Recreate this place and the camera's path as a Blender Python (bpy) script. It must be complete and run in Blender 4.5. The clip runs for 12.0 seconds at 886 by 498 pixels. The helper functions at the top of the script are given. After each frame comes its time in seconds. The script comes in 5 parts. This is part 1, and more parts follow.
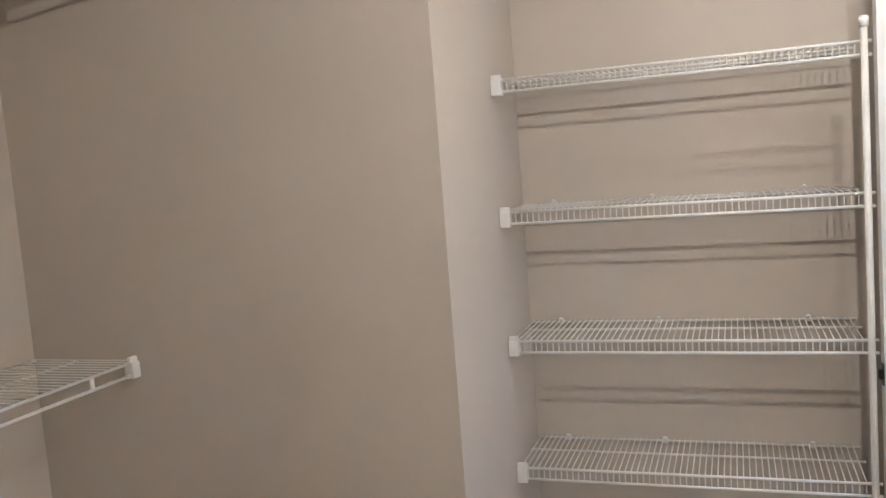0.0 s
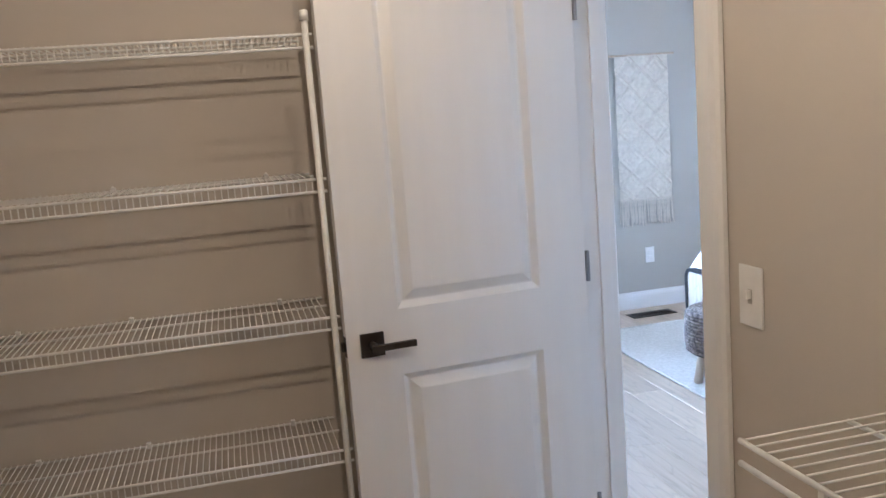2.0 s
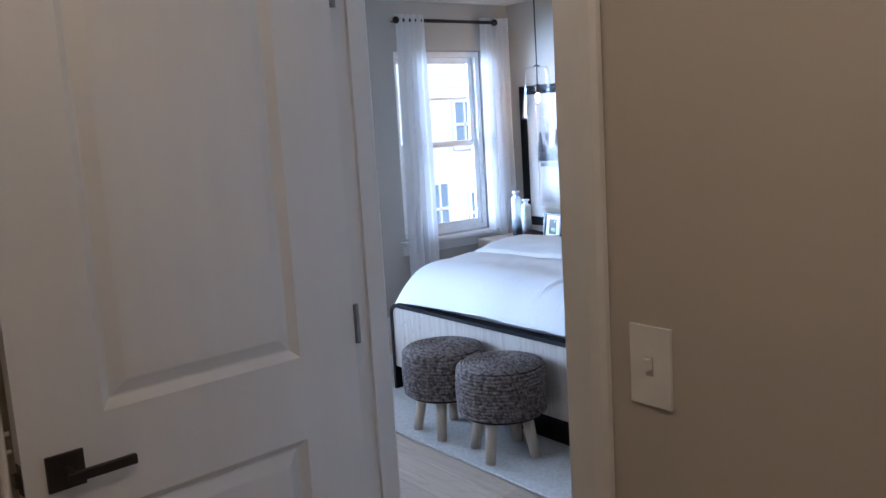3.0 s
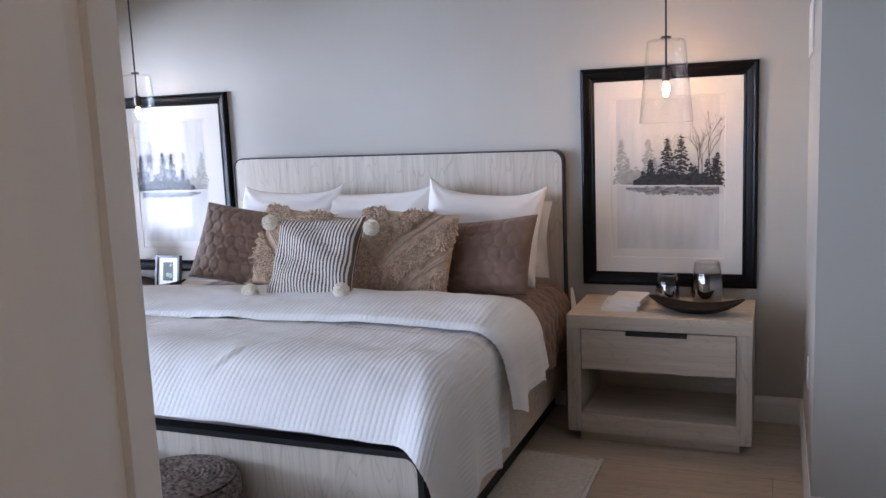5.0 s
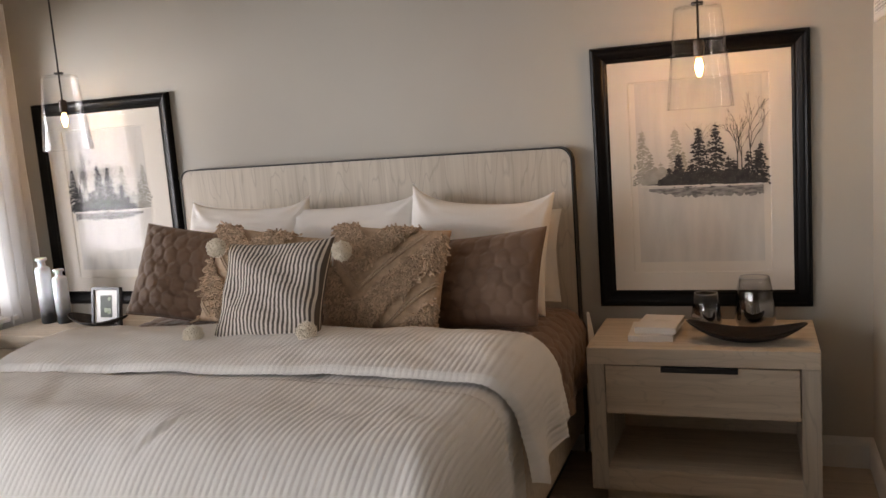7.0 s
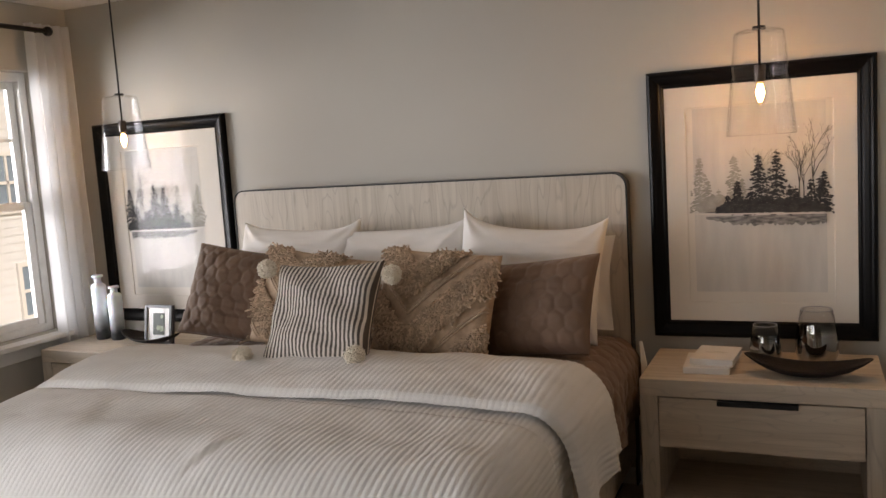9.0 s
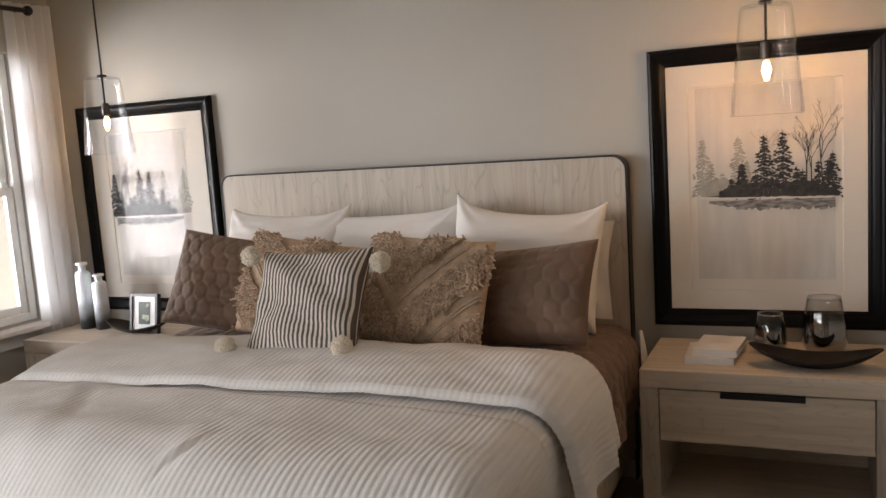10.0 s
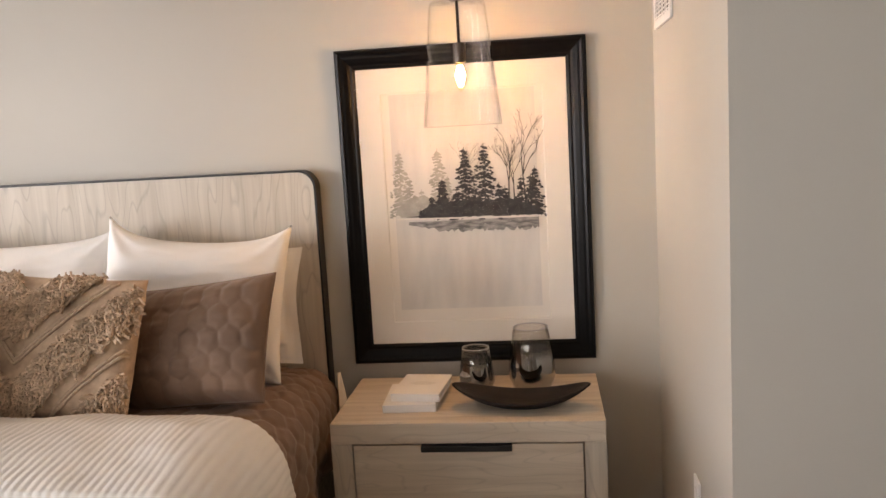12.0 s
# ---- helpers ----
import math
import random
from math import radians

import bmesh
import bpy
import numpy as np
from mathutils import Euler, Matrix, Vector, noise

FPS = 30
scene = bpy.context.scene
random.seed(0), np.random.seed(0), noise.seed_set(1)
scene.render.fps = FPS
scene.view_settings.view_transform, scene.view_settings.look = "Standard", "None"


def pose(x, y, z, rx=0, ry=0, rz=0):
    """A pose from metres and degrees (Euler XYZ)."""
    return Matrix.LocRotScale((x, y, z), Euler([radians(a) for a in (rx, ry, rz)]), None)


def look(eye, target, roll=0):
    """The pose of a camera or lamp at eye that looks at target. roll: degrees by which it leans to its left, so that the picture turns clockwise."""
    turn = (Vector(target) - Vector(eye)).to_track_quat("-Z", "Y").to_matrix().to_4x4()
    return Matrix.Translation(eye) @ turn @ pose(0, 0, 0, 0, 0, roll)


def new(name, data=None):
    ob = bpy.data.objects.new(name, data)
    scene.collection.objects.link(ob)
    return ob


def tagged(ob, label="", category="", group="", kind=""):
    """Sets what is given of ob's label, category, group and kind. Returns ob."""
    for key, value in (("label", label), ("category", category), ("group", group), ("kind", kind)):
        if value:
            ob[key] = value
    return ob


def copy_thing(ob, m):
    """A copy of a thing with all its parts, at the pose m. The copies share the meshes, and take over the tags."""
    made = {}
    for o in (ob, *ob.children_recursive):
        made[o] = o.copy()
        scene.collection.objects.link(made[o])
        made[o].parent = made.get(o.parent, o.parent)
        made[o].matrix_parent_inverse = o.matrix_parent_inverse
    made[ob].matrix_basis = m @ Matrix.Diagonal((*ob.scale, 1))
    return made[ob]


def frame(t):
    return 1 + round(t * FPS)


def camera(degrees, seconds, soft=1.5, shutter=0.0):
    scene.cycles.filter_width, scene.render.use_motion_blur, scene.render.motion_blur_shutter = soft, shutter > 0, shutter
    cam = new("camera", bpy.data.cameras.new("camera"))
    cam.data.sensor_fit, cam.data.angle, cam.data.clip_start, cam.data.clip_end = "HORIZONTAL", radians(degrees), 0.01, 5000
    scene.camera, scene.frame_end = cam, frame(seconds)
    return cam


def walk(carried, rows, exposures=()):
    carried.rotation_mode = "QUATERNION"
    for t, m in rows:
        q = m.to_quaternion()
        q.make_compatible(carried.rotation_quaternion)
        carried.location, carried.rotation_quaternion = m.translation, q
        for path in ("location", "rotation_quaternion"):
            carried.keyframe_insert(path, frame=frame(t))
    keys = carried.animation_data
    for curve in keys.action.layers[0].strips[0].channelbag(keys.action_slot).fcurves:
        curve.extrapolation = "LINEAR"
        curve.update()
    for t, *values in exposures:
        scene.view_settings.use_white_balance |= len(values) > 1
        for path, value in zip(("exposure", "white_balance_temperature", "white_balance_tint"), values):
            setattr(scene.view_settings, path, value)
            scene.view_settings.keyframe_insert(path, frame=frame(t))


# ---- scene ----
cam = camera(55.1, 12.0)
PATH = [
    (0, (0.578, 0.425, 1.562), (-0.078, 2.304, 1.362), -4.4),
    (0.5, (0.675, 0.257, 1.549), (0.386, 2.222, 1.31), -2.3),
    (1, (0.7, 0.167, 1.546), (0.673, 2.149, 1.283), -2.0),
    (1.5, (0.676, 0.278, 1.543), (0.832, 2.252, 1.261), -3.6),
    (2, (0.661, 0.515, 1.55), (1.126, 2.435, 1.239), -4.5),
    (2.5, (0.683, 0.84, 1.546), (1.555, 2.612, 1.227), -3.8),
    (3, (0.655, 1.165, 1.528), (1.858, 2.734, 1.229), -3.5),
    (3.5, (0.665, 1.464, 1.55), (2.15, 2.765, 1.232), -5.4),
    (3.7, (0.711, 1.582, 1.541), (2.271, 2.793, 1.225), -5.0),
    (5.3, (1.155, 2.253, 1.506), (3.003, 2.959, 1.212), -2.3),
    (5.5, (1.262, 2.279, 1.494), (3.099, 3.012, 1.198), -2.5),
    (6, (1.446, 2.409, 1.499), (3.283, 3.138, 1.191), -4.6),
    (6.5, (1.614, 2.477, 1.484), (3.471, 3.159, 1.186), -4.4),
    (7, (1.711, 2.483, 1.483), (3.565, 3.178, 1.196), -4.3),
    (9, (1.744, 2.5, 1.491), (3.562, 3.302, 1.262), -3.7),
    (9.5, (1.779, 2.5, 1.493), (3.591, 3.314, 1.255), -3.7),
    (10, (1.876, 2.524, 1.47), (3.689, 3.327, 1.211), -3.8),
    (10.5, (2.055, 2.617, 1.448), (3.95, 3.206, 1.199), -2.8),
    (11, (2.202, 2.569, 1.476), (4.155, 2.91, 1.208), -2.6),
    (11.5, (2.34, 2.492, 1.471), (4.309, 2.712, 1.194), -2.6),
    (12, (2.431, 2.434, 1.463), (4.397, 2.676, 1.188), -3.3),
]
LIGHT = [
    (0.0, 1.95, 4650, 8), (1.0, 1.62, 5000, 10), (2.0, 1.15, 5200, 11), (2.5, 0.65, 5300, 12), (3.0, -0.15, 5350, 14), (3.6, -0.62, 5350, 16),
    (5.5, -0.25, 7100, 20), (6.2, -0.72, 8300, 20), (7.0, -0.82, 9200, 21), (9.5, -0.88, 9100, 20), (10.3, -0.52, 9200, 20), (11.0, -0.02, 10000, 22), (12.0, 0.07, 9400, 22),
]
walk(cam, [(t, look(eye, target, roll)) for t, eye, target, roll in PATH], LIGHT)

# ---------- world and light ----------
world = bpy.data.worlds.new("sky")
scene.world = world
world.use_nodes = True
wn = world.node_tree
sky = wn.nodes.new("ShaderNodeTexSky")
sky.sky_type = "NISHITA"
sky.sun_disc = False
sky.sun_elevation, sky.sun_rotation = radians(31), radians(190)
wn.links.new(sky.outputs[0], wn.nodes["Background"].inputs[0])
wn.nodes["Background"].inputs[1].default_value = 0.15


def lamp(name, kind, m, energy, colour, size=0.1, size_y=None):
    data = bpy.data.lights.new(name, kind)
    data.energy, data.color = energy, colour
    if kind == "AREA":
        data.size = size
        if size_y:
            data.shape, data.size_y = "RECTANGLE", size_y
    elif kind == "SUN":
        data.angle = radians(0.5)
    else:
        data.shadow_soft_size = size
    ob = new(name, data)
    ob.matrix_world = m
    return ob


lamp("sun", "SUN", look((0, -8, 5), (1.5, 0, 0)), 5.0, (0.89, 0.945, 1.0))
# sky light entering by the far wall's window and an unseen second one, added
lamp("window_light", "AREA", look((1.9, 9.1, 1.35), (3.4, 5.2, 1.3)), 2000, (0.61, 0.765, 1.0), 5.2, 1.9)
# fill light, entering by an unseen pair of windows added opposite the headboard
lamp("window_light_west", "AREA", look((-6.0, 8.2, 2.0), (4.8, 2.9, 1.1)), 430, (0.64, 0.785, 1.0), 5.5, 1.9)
# lamps that are switched on
lamp("closet_bulb", "POINT", pose(0.80, 1.12, 2.28), 12.5, (1.0, 0.735, 0.465), 0.010)
lamp("closet_bulb_by_door", "POINT", pose(0.95, 2.20, 2.28), 2.9, (1.0, 0.735, 0.465), 0.010)
lamp("pendant_bulb_near", "POINT", pose(5.055, 2.673, 1.625), 5.4, (1.0, 0.57, 0.24), 0.018)
lamp("pendant_bulb_far", "POINT", pose(5.122, 5.733, 1.65), 2.6, (1.0, 0.64, 0.33), 0.018)

# ---------- materials ----------
def material(name, colour, rough=0.6, metal=0.0, colour2=None, scale=8.0, stretch=(1, 1, 1), grain=0.0, grain_scale=200.0, detail=5.0,
             coords="Object", sheen=0.0, random_tint=0.0, contrast=(0.35, 0.65), spec=0.5, coat=0.0):
    """Noise-mixed colour at one scale, fine bump at another."""
    m = bpy.data.materials.new(name)
    m.use_nodes = True
    t = m.node_tree
    b = t.nodes["Principled BSDF"]
    b.inputs["Roughness"].default_value, b.inputs["Metallic"].default_value = rough, metal
    b.inputs["Specular IOR Level"].default_value = spec
    b.inputs["Sheen Weight"].default_value = sheen
    b.inputs["Coat Weight"].default_value = coat
    tc = t.nodes.new("ShaderNodeTexCoord")
    mp = t.nodes.new("ShaderNodeMapping")
    mp.inputs["Scale"].default_value = stretch
    t.links.new(tc.outputs[coords], mp.inputs[0])
    n = t.nodes.new("ShaderNodeTexNoise")
    n.inputs["Scale"].default_value, n.inputs["Detail"].default_value = scale, detail
    t.links.new(mp.outputs[0], n.inputs["Vector"])
    r = t.nodes.new("ShaderNodeValToRGB")
    r.color_ramp.elements[0].position, r.color_ramp.elements[1].position = contrast
    c2 = colour2 or tuple(c * 0.93 for c in colour)
    r.color_ramp.elements[0].color, r.color_ramp.elements[1].color = (*c2, 1), (*colour, 1)
    t.links.new(n.outputs["Fac"], r.inputs[0])
    out = r.outputs[0]
    if random_tint:
        oi = t.nodes.new("ShaderNodeObjectInfo")
        hs = t.nodes.new("ShaderNodeHueSaturation")
        mr = t.nodes.new("ShaderNodeMapRange")
        mr.inputs["To Min"].default_value, mr.inputs["To Max"].default_value = 1 - random_tint, 1 + random_tint
        t.links.new(oi.outputs["Random"], mr.inputs["Value"])
        t.links.new(mr.outputs[0], hs.inputs["Value"])
        t.links.new(out, hs.inputs["Color"])
        out = hs.outputs[0]
    t.links.new(out, b.inputs["Base Color"])
    if grain:
        g = t.nodes.new("ShaderNodeTexNoise")
        g.inputs["Scale"].default_value, g.inputs["Detail"].default_value = grain_scale, 3
        t.links.new(mp.outputs[0], g.inputs["Vector"])
        bp = t.nodes.new("ShaderNodeBump")
        bp.inputs["Strength"].default_value, bp.inputs["Distance"].default_value = grain, 0.002
        t.links.new(g.outputs["Fac"], bp.inputs["Height"])
        t.links.new(bp.outputs[0], b.inputs["Normal"])
    return m


def wood(name, light, dark, axis, ring=9.0, rough=0.5, grain=0.25, tint=0.0, figure=0.42):
    """Limed wood: stretched grain lines along an axis, with cathedral figure."""
    m = material(name, light, rough, colour2=dark, scale=3.0, grain=grain, grain_scale=90, random_tint=tint,
                 stretch=tuple(0.6 if i == axis else 14 for i in range(3)), contrast=(0.25, 0.7))
    t = m.node_tree
    mp = next(n for n in t.nodes if n.type == "MAPPING")
    tc = next(n for n in t.nodes if n.type == "TEX_COORD")
    ramp = next(n for n in t.nodes if n.type == "VALTORGB")
    mp2 = t.nodes.new("ShaderNodeMapping")
    mp2.inputs["Scale"].default_value = tuple(0.35 if i == axis else 2.2 for i in range(3))
    t.links.new(tc.outputs["Object"], mp2.inputs[0])
    w = t.nodes.new("ShaderNodeTexNoise")
    w.inputs["Scale"].default_value, w.inputs["Detail"].default_value = 1.6, 3.5
    t.links.new(mp2.outputs[0], w.inputs["Vector"])
    mul = t.nodes.new("ShaderNodeMath")
    mul.operation = "MULTIPLY"
    mul.inputs[1].default_value = ring * 8
    t.links.new(w.outputs["Fac"], mul.inputs[0])
    fr = t.nodes.new("ShaderNodeMath")
    fr.operation = "PINGPONG"
    fr.inputs[1].default_value = 1.0
    t.links.new(mul.outputs[0], fr.inputs[0])
    rr = t.nodes.new("ShaderNodeMapRange")
    rr.inputs["From Min"].default_value, rr.inputs["From Max"].default_value = 0.0, 0.22
    rr.inputs["To Min"].default_value, rr.inputs["To Max"].default_value = 0.68, 1.0
    t.links.new(fr.outputs[0], rr.inputs["Value"])
    mix = t.nodes.new("ShaderNodeMix")
    mix.data_type, mix.blend_type = "RGBA", "MULTIPLY"
    mix.inputs["Factor"].default_value = figure
    b = t.nodes["Principled BSDF"]
    source = b.inputs["Base Color"].links[0].from_socket
    t.links.new(source, mix.inputs["A"])
    t.links.new(rr.outputs[0], mix.inputs["B"])
    t.links.new(mix.outputs["Result"], b.inputs["Base Color"])
    return m


def emitter(name, colour, strength):
    m = bpy.data.materials.new(name)
    m.use_nodes = True
    b = m.node_tree.nodes["Principled BSDF"]
    b.inputs["Base Color"].default_value = (*colour, 1)
    b.inputs["Emission Color"].default_value = (*colour, 1)
    b.inputs["Emission Strength"].default_value = strength
    return m


def clear_glass(name, tint=(1, 1, 1), gloss=0.014, rough=0.0, edge=0.75):
    """Thin glass: sees through, with a mirror gleam that grows at grazing angles."""
    m = bpy.data.materials.new(name)
    m.use_nodes = True
    t = m.node_tree
    t.nodes.remove(t.nodes["Principled BSDF"])
    out = t.nodes["Material Output"]
    tr = t.nodes.new("ShaderNodeBsdfTransparent")
    tr.inputs[0].default_value = (*tint, 1)
    gl = t.nodes.new("ShaderNodeBsdfGlossy")
    gl.inputs["Roughness"].default_value = rough
    lw = t.nodes.new("ShaderNodeLayerWeight")
    pw = t.nodes.new("ShaderNodeMath")
    pw.operation, pw.inputs[1].default_value = "POWER", 4.0
    ad = t.nodes.new("ShaderNodeMath")
    ad.operation, ad.inputs[1].default_value, ad.inputs[2].default_value = "MULTIPLY_ADD", edge, gloss
    mx = t.nodes.new("ShaderNodeMixShader")
    t.links.new(lw.outputs["Facing"], pw.inputs[0])
    t.links.new(pw.outputs[0], ad.inputs[0])
    t.links.new(ad.outputs[0], mx.inputs[0])
    t.links.new(tr.outputs[0], mx.inputs[1])
    t.links.new(gl.outputs[0], mx.inputs[2])
    t.links.new(mx.outputs[0], out.inputs[0])
    return m


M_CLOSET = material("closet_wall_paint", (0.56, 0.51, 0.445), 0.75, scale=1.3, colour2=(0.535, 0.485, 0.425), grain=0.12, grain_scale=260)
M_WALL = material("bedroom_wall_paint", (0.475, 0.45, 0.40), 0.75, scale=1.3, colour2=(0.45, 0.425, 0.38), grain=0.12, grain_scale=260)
M_CEIL = material("ceiling_paint", (0.82, 0.81, 0.79), 0.85, grain=0.2, grain_scale=180)
M_TRIM = material("trim_paint", (0.82, 0.81, 0.79), 0.38, scale=3, colour2=(0.77, 0.76, 0.74), grain=0.05, grain_scale=90)
M_DOOR = material("door_paint", (0.80, 0.79, 0.77), 0.36, scale=2.5, colour2=(0.775, 0.765, 0.745), grain=0.10, grain_scale=60, stretch=(6, 6, 0.6))
M_WIRE = material("white_vinyl_wire", (0.82, 0.81, 0.78), 0.35, scale=30)
M_PLASTIC = material("white_plastic", (0.83, 0.82, 0.79), 0.32, scale=20)
M_BRONZE = material("dark_bronze", (0.075, 0.065, 0.058), 0.38, 0.85, scale=30, grain=0.04)
M_NICKEL = material("hinge_metal", (0.30, 0.30, 0.31), 0.35, 0.9, scale=40)
M_BLACK = material("black_metal", (0.012, 0.012, 0.013), 0.42, 0.3, scale=20, grain=0.03)
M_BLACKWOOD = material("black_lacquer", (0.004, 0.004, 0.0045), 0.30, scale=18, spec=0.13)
M_FLOOR = wood("floor_plank_oak", (0.58, 0.47, 0.36), (0.46, 0.36, 0.265), 1, 5, 0.42, 0.15, 0.10)
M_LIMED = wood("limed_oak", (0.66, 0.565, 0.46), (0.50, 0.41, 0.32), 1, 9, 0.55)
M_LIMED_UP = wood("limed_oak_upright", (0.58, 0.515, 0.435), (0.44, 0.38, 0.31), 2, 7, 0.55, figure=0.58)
M_LEG = wood("pale_leg_wood", (0.62, 0.52, 0.40), (0.50, 0.40, 0.29), 2, 7, 0.5)
M_DUVET = material("white_ribbed_cotton", (0.83, 0.82, 0.80), 0.9, scale=2.5, colour2=(0.80, 0.79, 0.775), grain=0.25, grain_scale=420, sheen=0.15)
M_SHEET = material("white_linen", (0.82, 0.79, 0.75), 0.9, scale=3, colour2=(0.79, 0.76, 0.72), grain=0.25, grain_scale=500, sheen=0.1)
M_QUILT = material("mocha_velvet_quilt", (0.20, 0.118, 0.078), 0.75, scale=7, colour2=(0.15, 0.087, 0.057), grain=0.3, grain_scale=220, sheen=0.25)
M_SHAG = material("oatmeal_tuft_yarn", (0.64, 0.475, 0.345), 0.95, scale=30, colour2=(0.46, 0.33, 0.235), grain=0.3, grain_scale=400)
M_POM = material("ivory_yarn", (0.88, 0.82, 0.72), 0.95, scale=60, colour2=(0.80, 0.73, 0.62), grain=0.25, grain_scale=300)
M_RUG = material("ivory_woven_rug", (0.66, 0.63, 0.58), 0.95, scale=60, colour2=(0.55, 0.52, 0.47), grain=0.9, grain_scale=160)
M_ROPE = material("brown_rope", (0.25, 0.20, 0.17), 0.92, scale=58, colour2=(0.055, 0.043, 0.037), grain=0.9, grain_scale=220, contrast=(0.36, 0.64))
M_MACRAME = material("cream_cotton_cord", (0.72, 0.67, 0.59), 0.95, scale=40, colour2=(0.62, 0.57, 0.50), grain=0.6, grain_scale=260)
M_CURTAIN = material("white_sheer_curtain", (0.88, 0.88, 0.88), 0.9, scale=3, grain=0.2, grain_scale=400)
t = M_CURTAIN.node_tree
tl = t.nodes.new("ShaderNodeBsdfTranslucent")
tl.inputs[0].default_value = (0.90, 0.90, 0.90, 1)
ms = t.nodes.new("ShaderNodeMixShader")
ms.inputs[0].default_value = 0.55
t.links.new(t.nodes["Principled BSDF"].outputs[0], ms.inputs[1])
t.links.new(tl.outputs[0], ms.inputs[2])
t.links.new(ms.outputs[0], t.nodes["Material Output"].inputs[0])
M_PAPER = material("mat_board", (0.66, 0.615, 0.555), 0.8, scale=4, colour2=(0.64, 0.595, 0.535), grain=0.05, grain_scale=300)
M_GLASS = clear_glass("clear_glass")
M_BULB = emitter("lit_bulb", (1.0, 0.66, 0.32), 60)

# ---------- building helpers ----------
def part(name, bm, mat, parent=None, label="", smooth=False):
    me = bpy.data.meshes.new(name)
    if smooth:
        for f in bm.faces:
            f.smooth = True
    bm.to_mesh(me)
    bm.free()
    me.materials.append(mat)
    ob = new(name, me)
    if parent is not None:
        ob.parent = parent
    if label:
        ob["label"] = label
    return ob


def piece(name, me, m, parent):
    ob = new(name, me)
    ob.parent = parent
    ob.matrix_basis = m
    return ob


def thing(name, m, label, category, group=""):
    ob = new(name)
    ob.empty_display_size = 0.1
    ob.matrix_world = m
    return tagged(ob, label, category, group)


def box(bm, x0, x1, y0, y1, z0, z1, bevel=0.0, seg=2):
    made = bmesh.ops.create_cube(bm, size=1.0, matrix=Matrix.Translation(((x0 + x1) / 2, (y0 + y1) / 2, (z0 + z1) / 2)) @ Matrix.Diagonal((x1 - x0, y1 - y0, z1 - z0, 1)))
    if bevel:
        edges = list({e for v in made["verts"] for e in v.link_edges})
        bmesh.ops.bevel(bm, geom=edges, offset=bevel, segments=seg, affect="EDGES", profile=0.6)
    return bm


def boxed(x0, x1, y0, y1, z0, z1, bevel=0.0, seg=2):
    return box(bmesh.new(), x0, x1, y0, y1, z0, z1, bevel, seg)


def tube(bm, pts, r, sides=8, closed=False, caps=True):
    """A round tube along points; r is one radius or one per point."""
    pts = [Vector(p) for p in pts]
    n = len(pts)
    rs = r if isinstance(r, (list, tuple)) else [r] * n
    rings, up = [], None
    for i, p in enumerate(pts):
        a = pts[i - 1] if (i or closed) else p
        b = pts[(i + 1) % n] if (i < n - 1 or closed) else p
        d = (b - a).normalized()
        if up is None:
            up = Vector((0, 0, 1)) if abs(d.z) < 0.9 else Vector((1, 0, 0))
        side = d.cross(up).normalized()
        up = side.cross(d).normalized()
        rings.append([bm.verts.new(p + rs[i] * (math.cos(2 * math.pi * k / sides) * side + math.sin(2 * math.pi * k / sides) * up)) for k in range(sides)])
    for i in range(n if closed else n - 1):
        a, b = rings[i], rings[(i + 1) % n]
        for k in range(sides):
            bm.faces.new((a[k], a[(k + 1) % sides], b[(k + 1) % sides], b[k]))
    if caps and not closed:
        bm.faces.new(rings[0][::-1])
        bm.faces.new(rings[-1])
    return bm


def lathe(bm, profile, sides=32, at=(0, 0, 0), close=False):
    """Turn a profile of (radius, height) round the z axis."""
    rings = []
    for r, z in profile:
        if r < 1e-5:
            rings.append([bm.verts.new((at[0], at[1], at[2] + z))])
        else:
            rings.append([bm.verts.new((at[0] + r * math.cos(2 * math.pi * k / sides), at[1] + r * math.sin(2 * math.pi * k / sides), at[2] + z)) for k in range(sides)])
    pairs = list(zip(rings, rings[1:])) + ([(rings[-1], rings[0])] if close else [])
    for a, b in pairs:
        for k in range(sides):
            quad = [a[k % len(a)], a[(k + 1) % len(a)], b[(k + 1) % len(b)], b[k % len(b)]]
            quad = list(dict.fromkeys(quad))
            if len(quad) > 2:
                bm.faces.new(quad)
    return bm


def sheet(nu, nv, f, uv=True):
    """A grid of nu x nv cells from f(u, v) -> point, with u and v in 0..1 as its UV map."""
    bm = bmesh.new()
    vs = [[bm.verts.new(f(i / nu, j / nv)) for j in range(nv + 1)] for i in range(nu + 1)]
    layer = bm.loops.layers.uv.new("UVMap") if uv else None
    for i in range(nu):
        for j in range(nv):
            face = bm.faces.new((vs[i][j], vs[i + 1][j], vs[i + 1][j + 1], vs[i][j + 1]))
            face.smooth = True
            if uv:
                for loop, (a, b) in zip(face.loops, ((i, j), (i + 1, j), (i + 1, j + 1), (i, j + 1))):
                    loop[layer].uv = (a / nu, b / nv)
    return bm


def extrude_profile(bm, profile, path, closed=False):
    """Sweep a profile of (out, up) offsets along corners, mitred. Path items: (point, out vector, up vector)."""
    rings = [[bm.verts.new(Vector(p) + a * Vector(o) + b * Vector(u)) for a, b in profile] for p, o, u in path]
    n = len(rings)
    for i in range(n if closed else n - 1):
        a, b = rings[i], rings[(i + 1) % n]
        for k in range(len(profile)):
            q = (k + 1) % len(profile)
            bm.faces.new((a[k], a[q], b[q], b[k]))
    if not closed:
        bm.faces.new(rings[0][::-1])
        bm.faces.new(rings[-1])
    bmesh.ops.recalc_face_normals(bm, faces=bm.faces[:])
    return bm


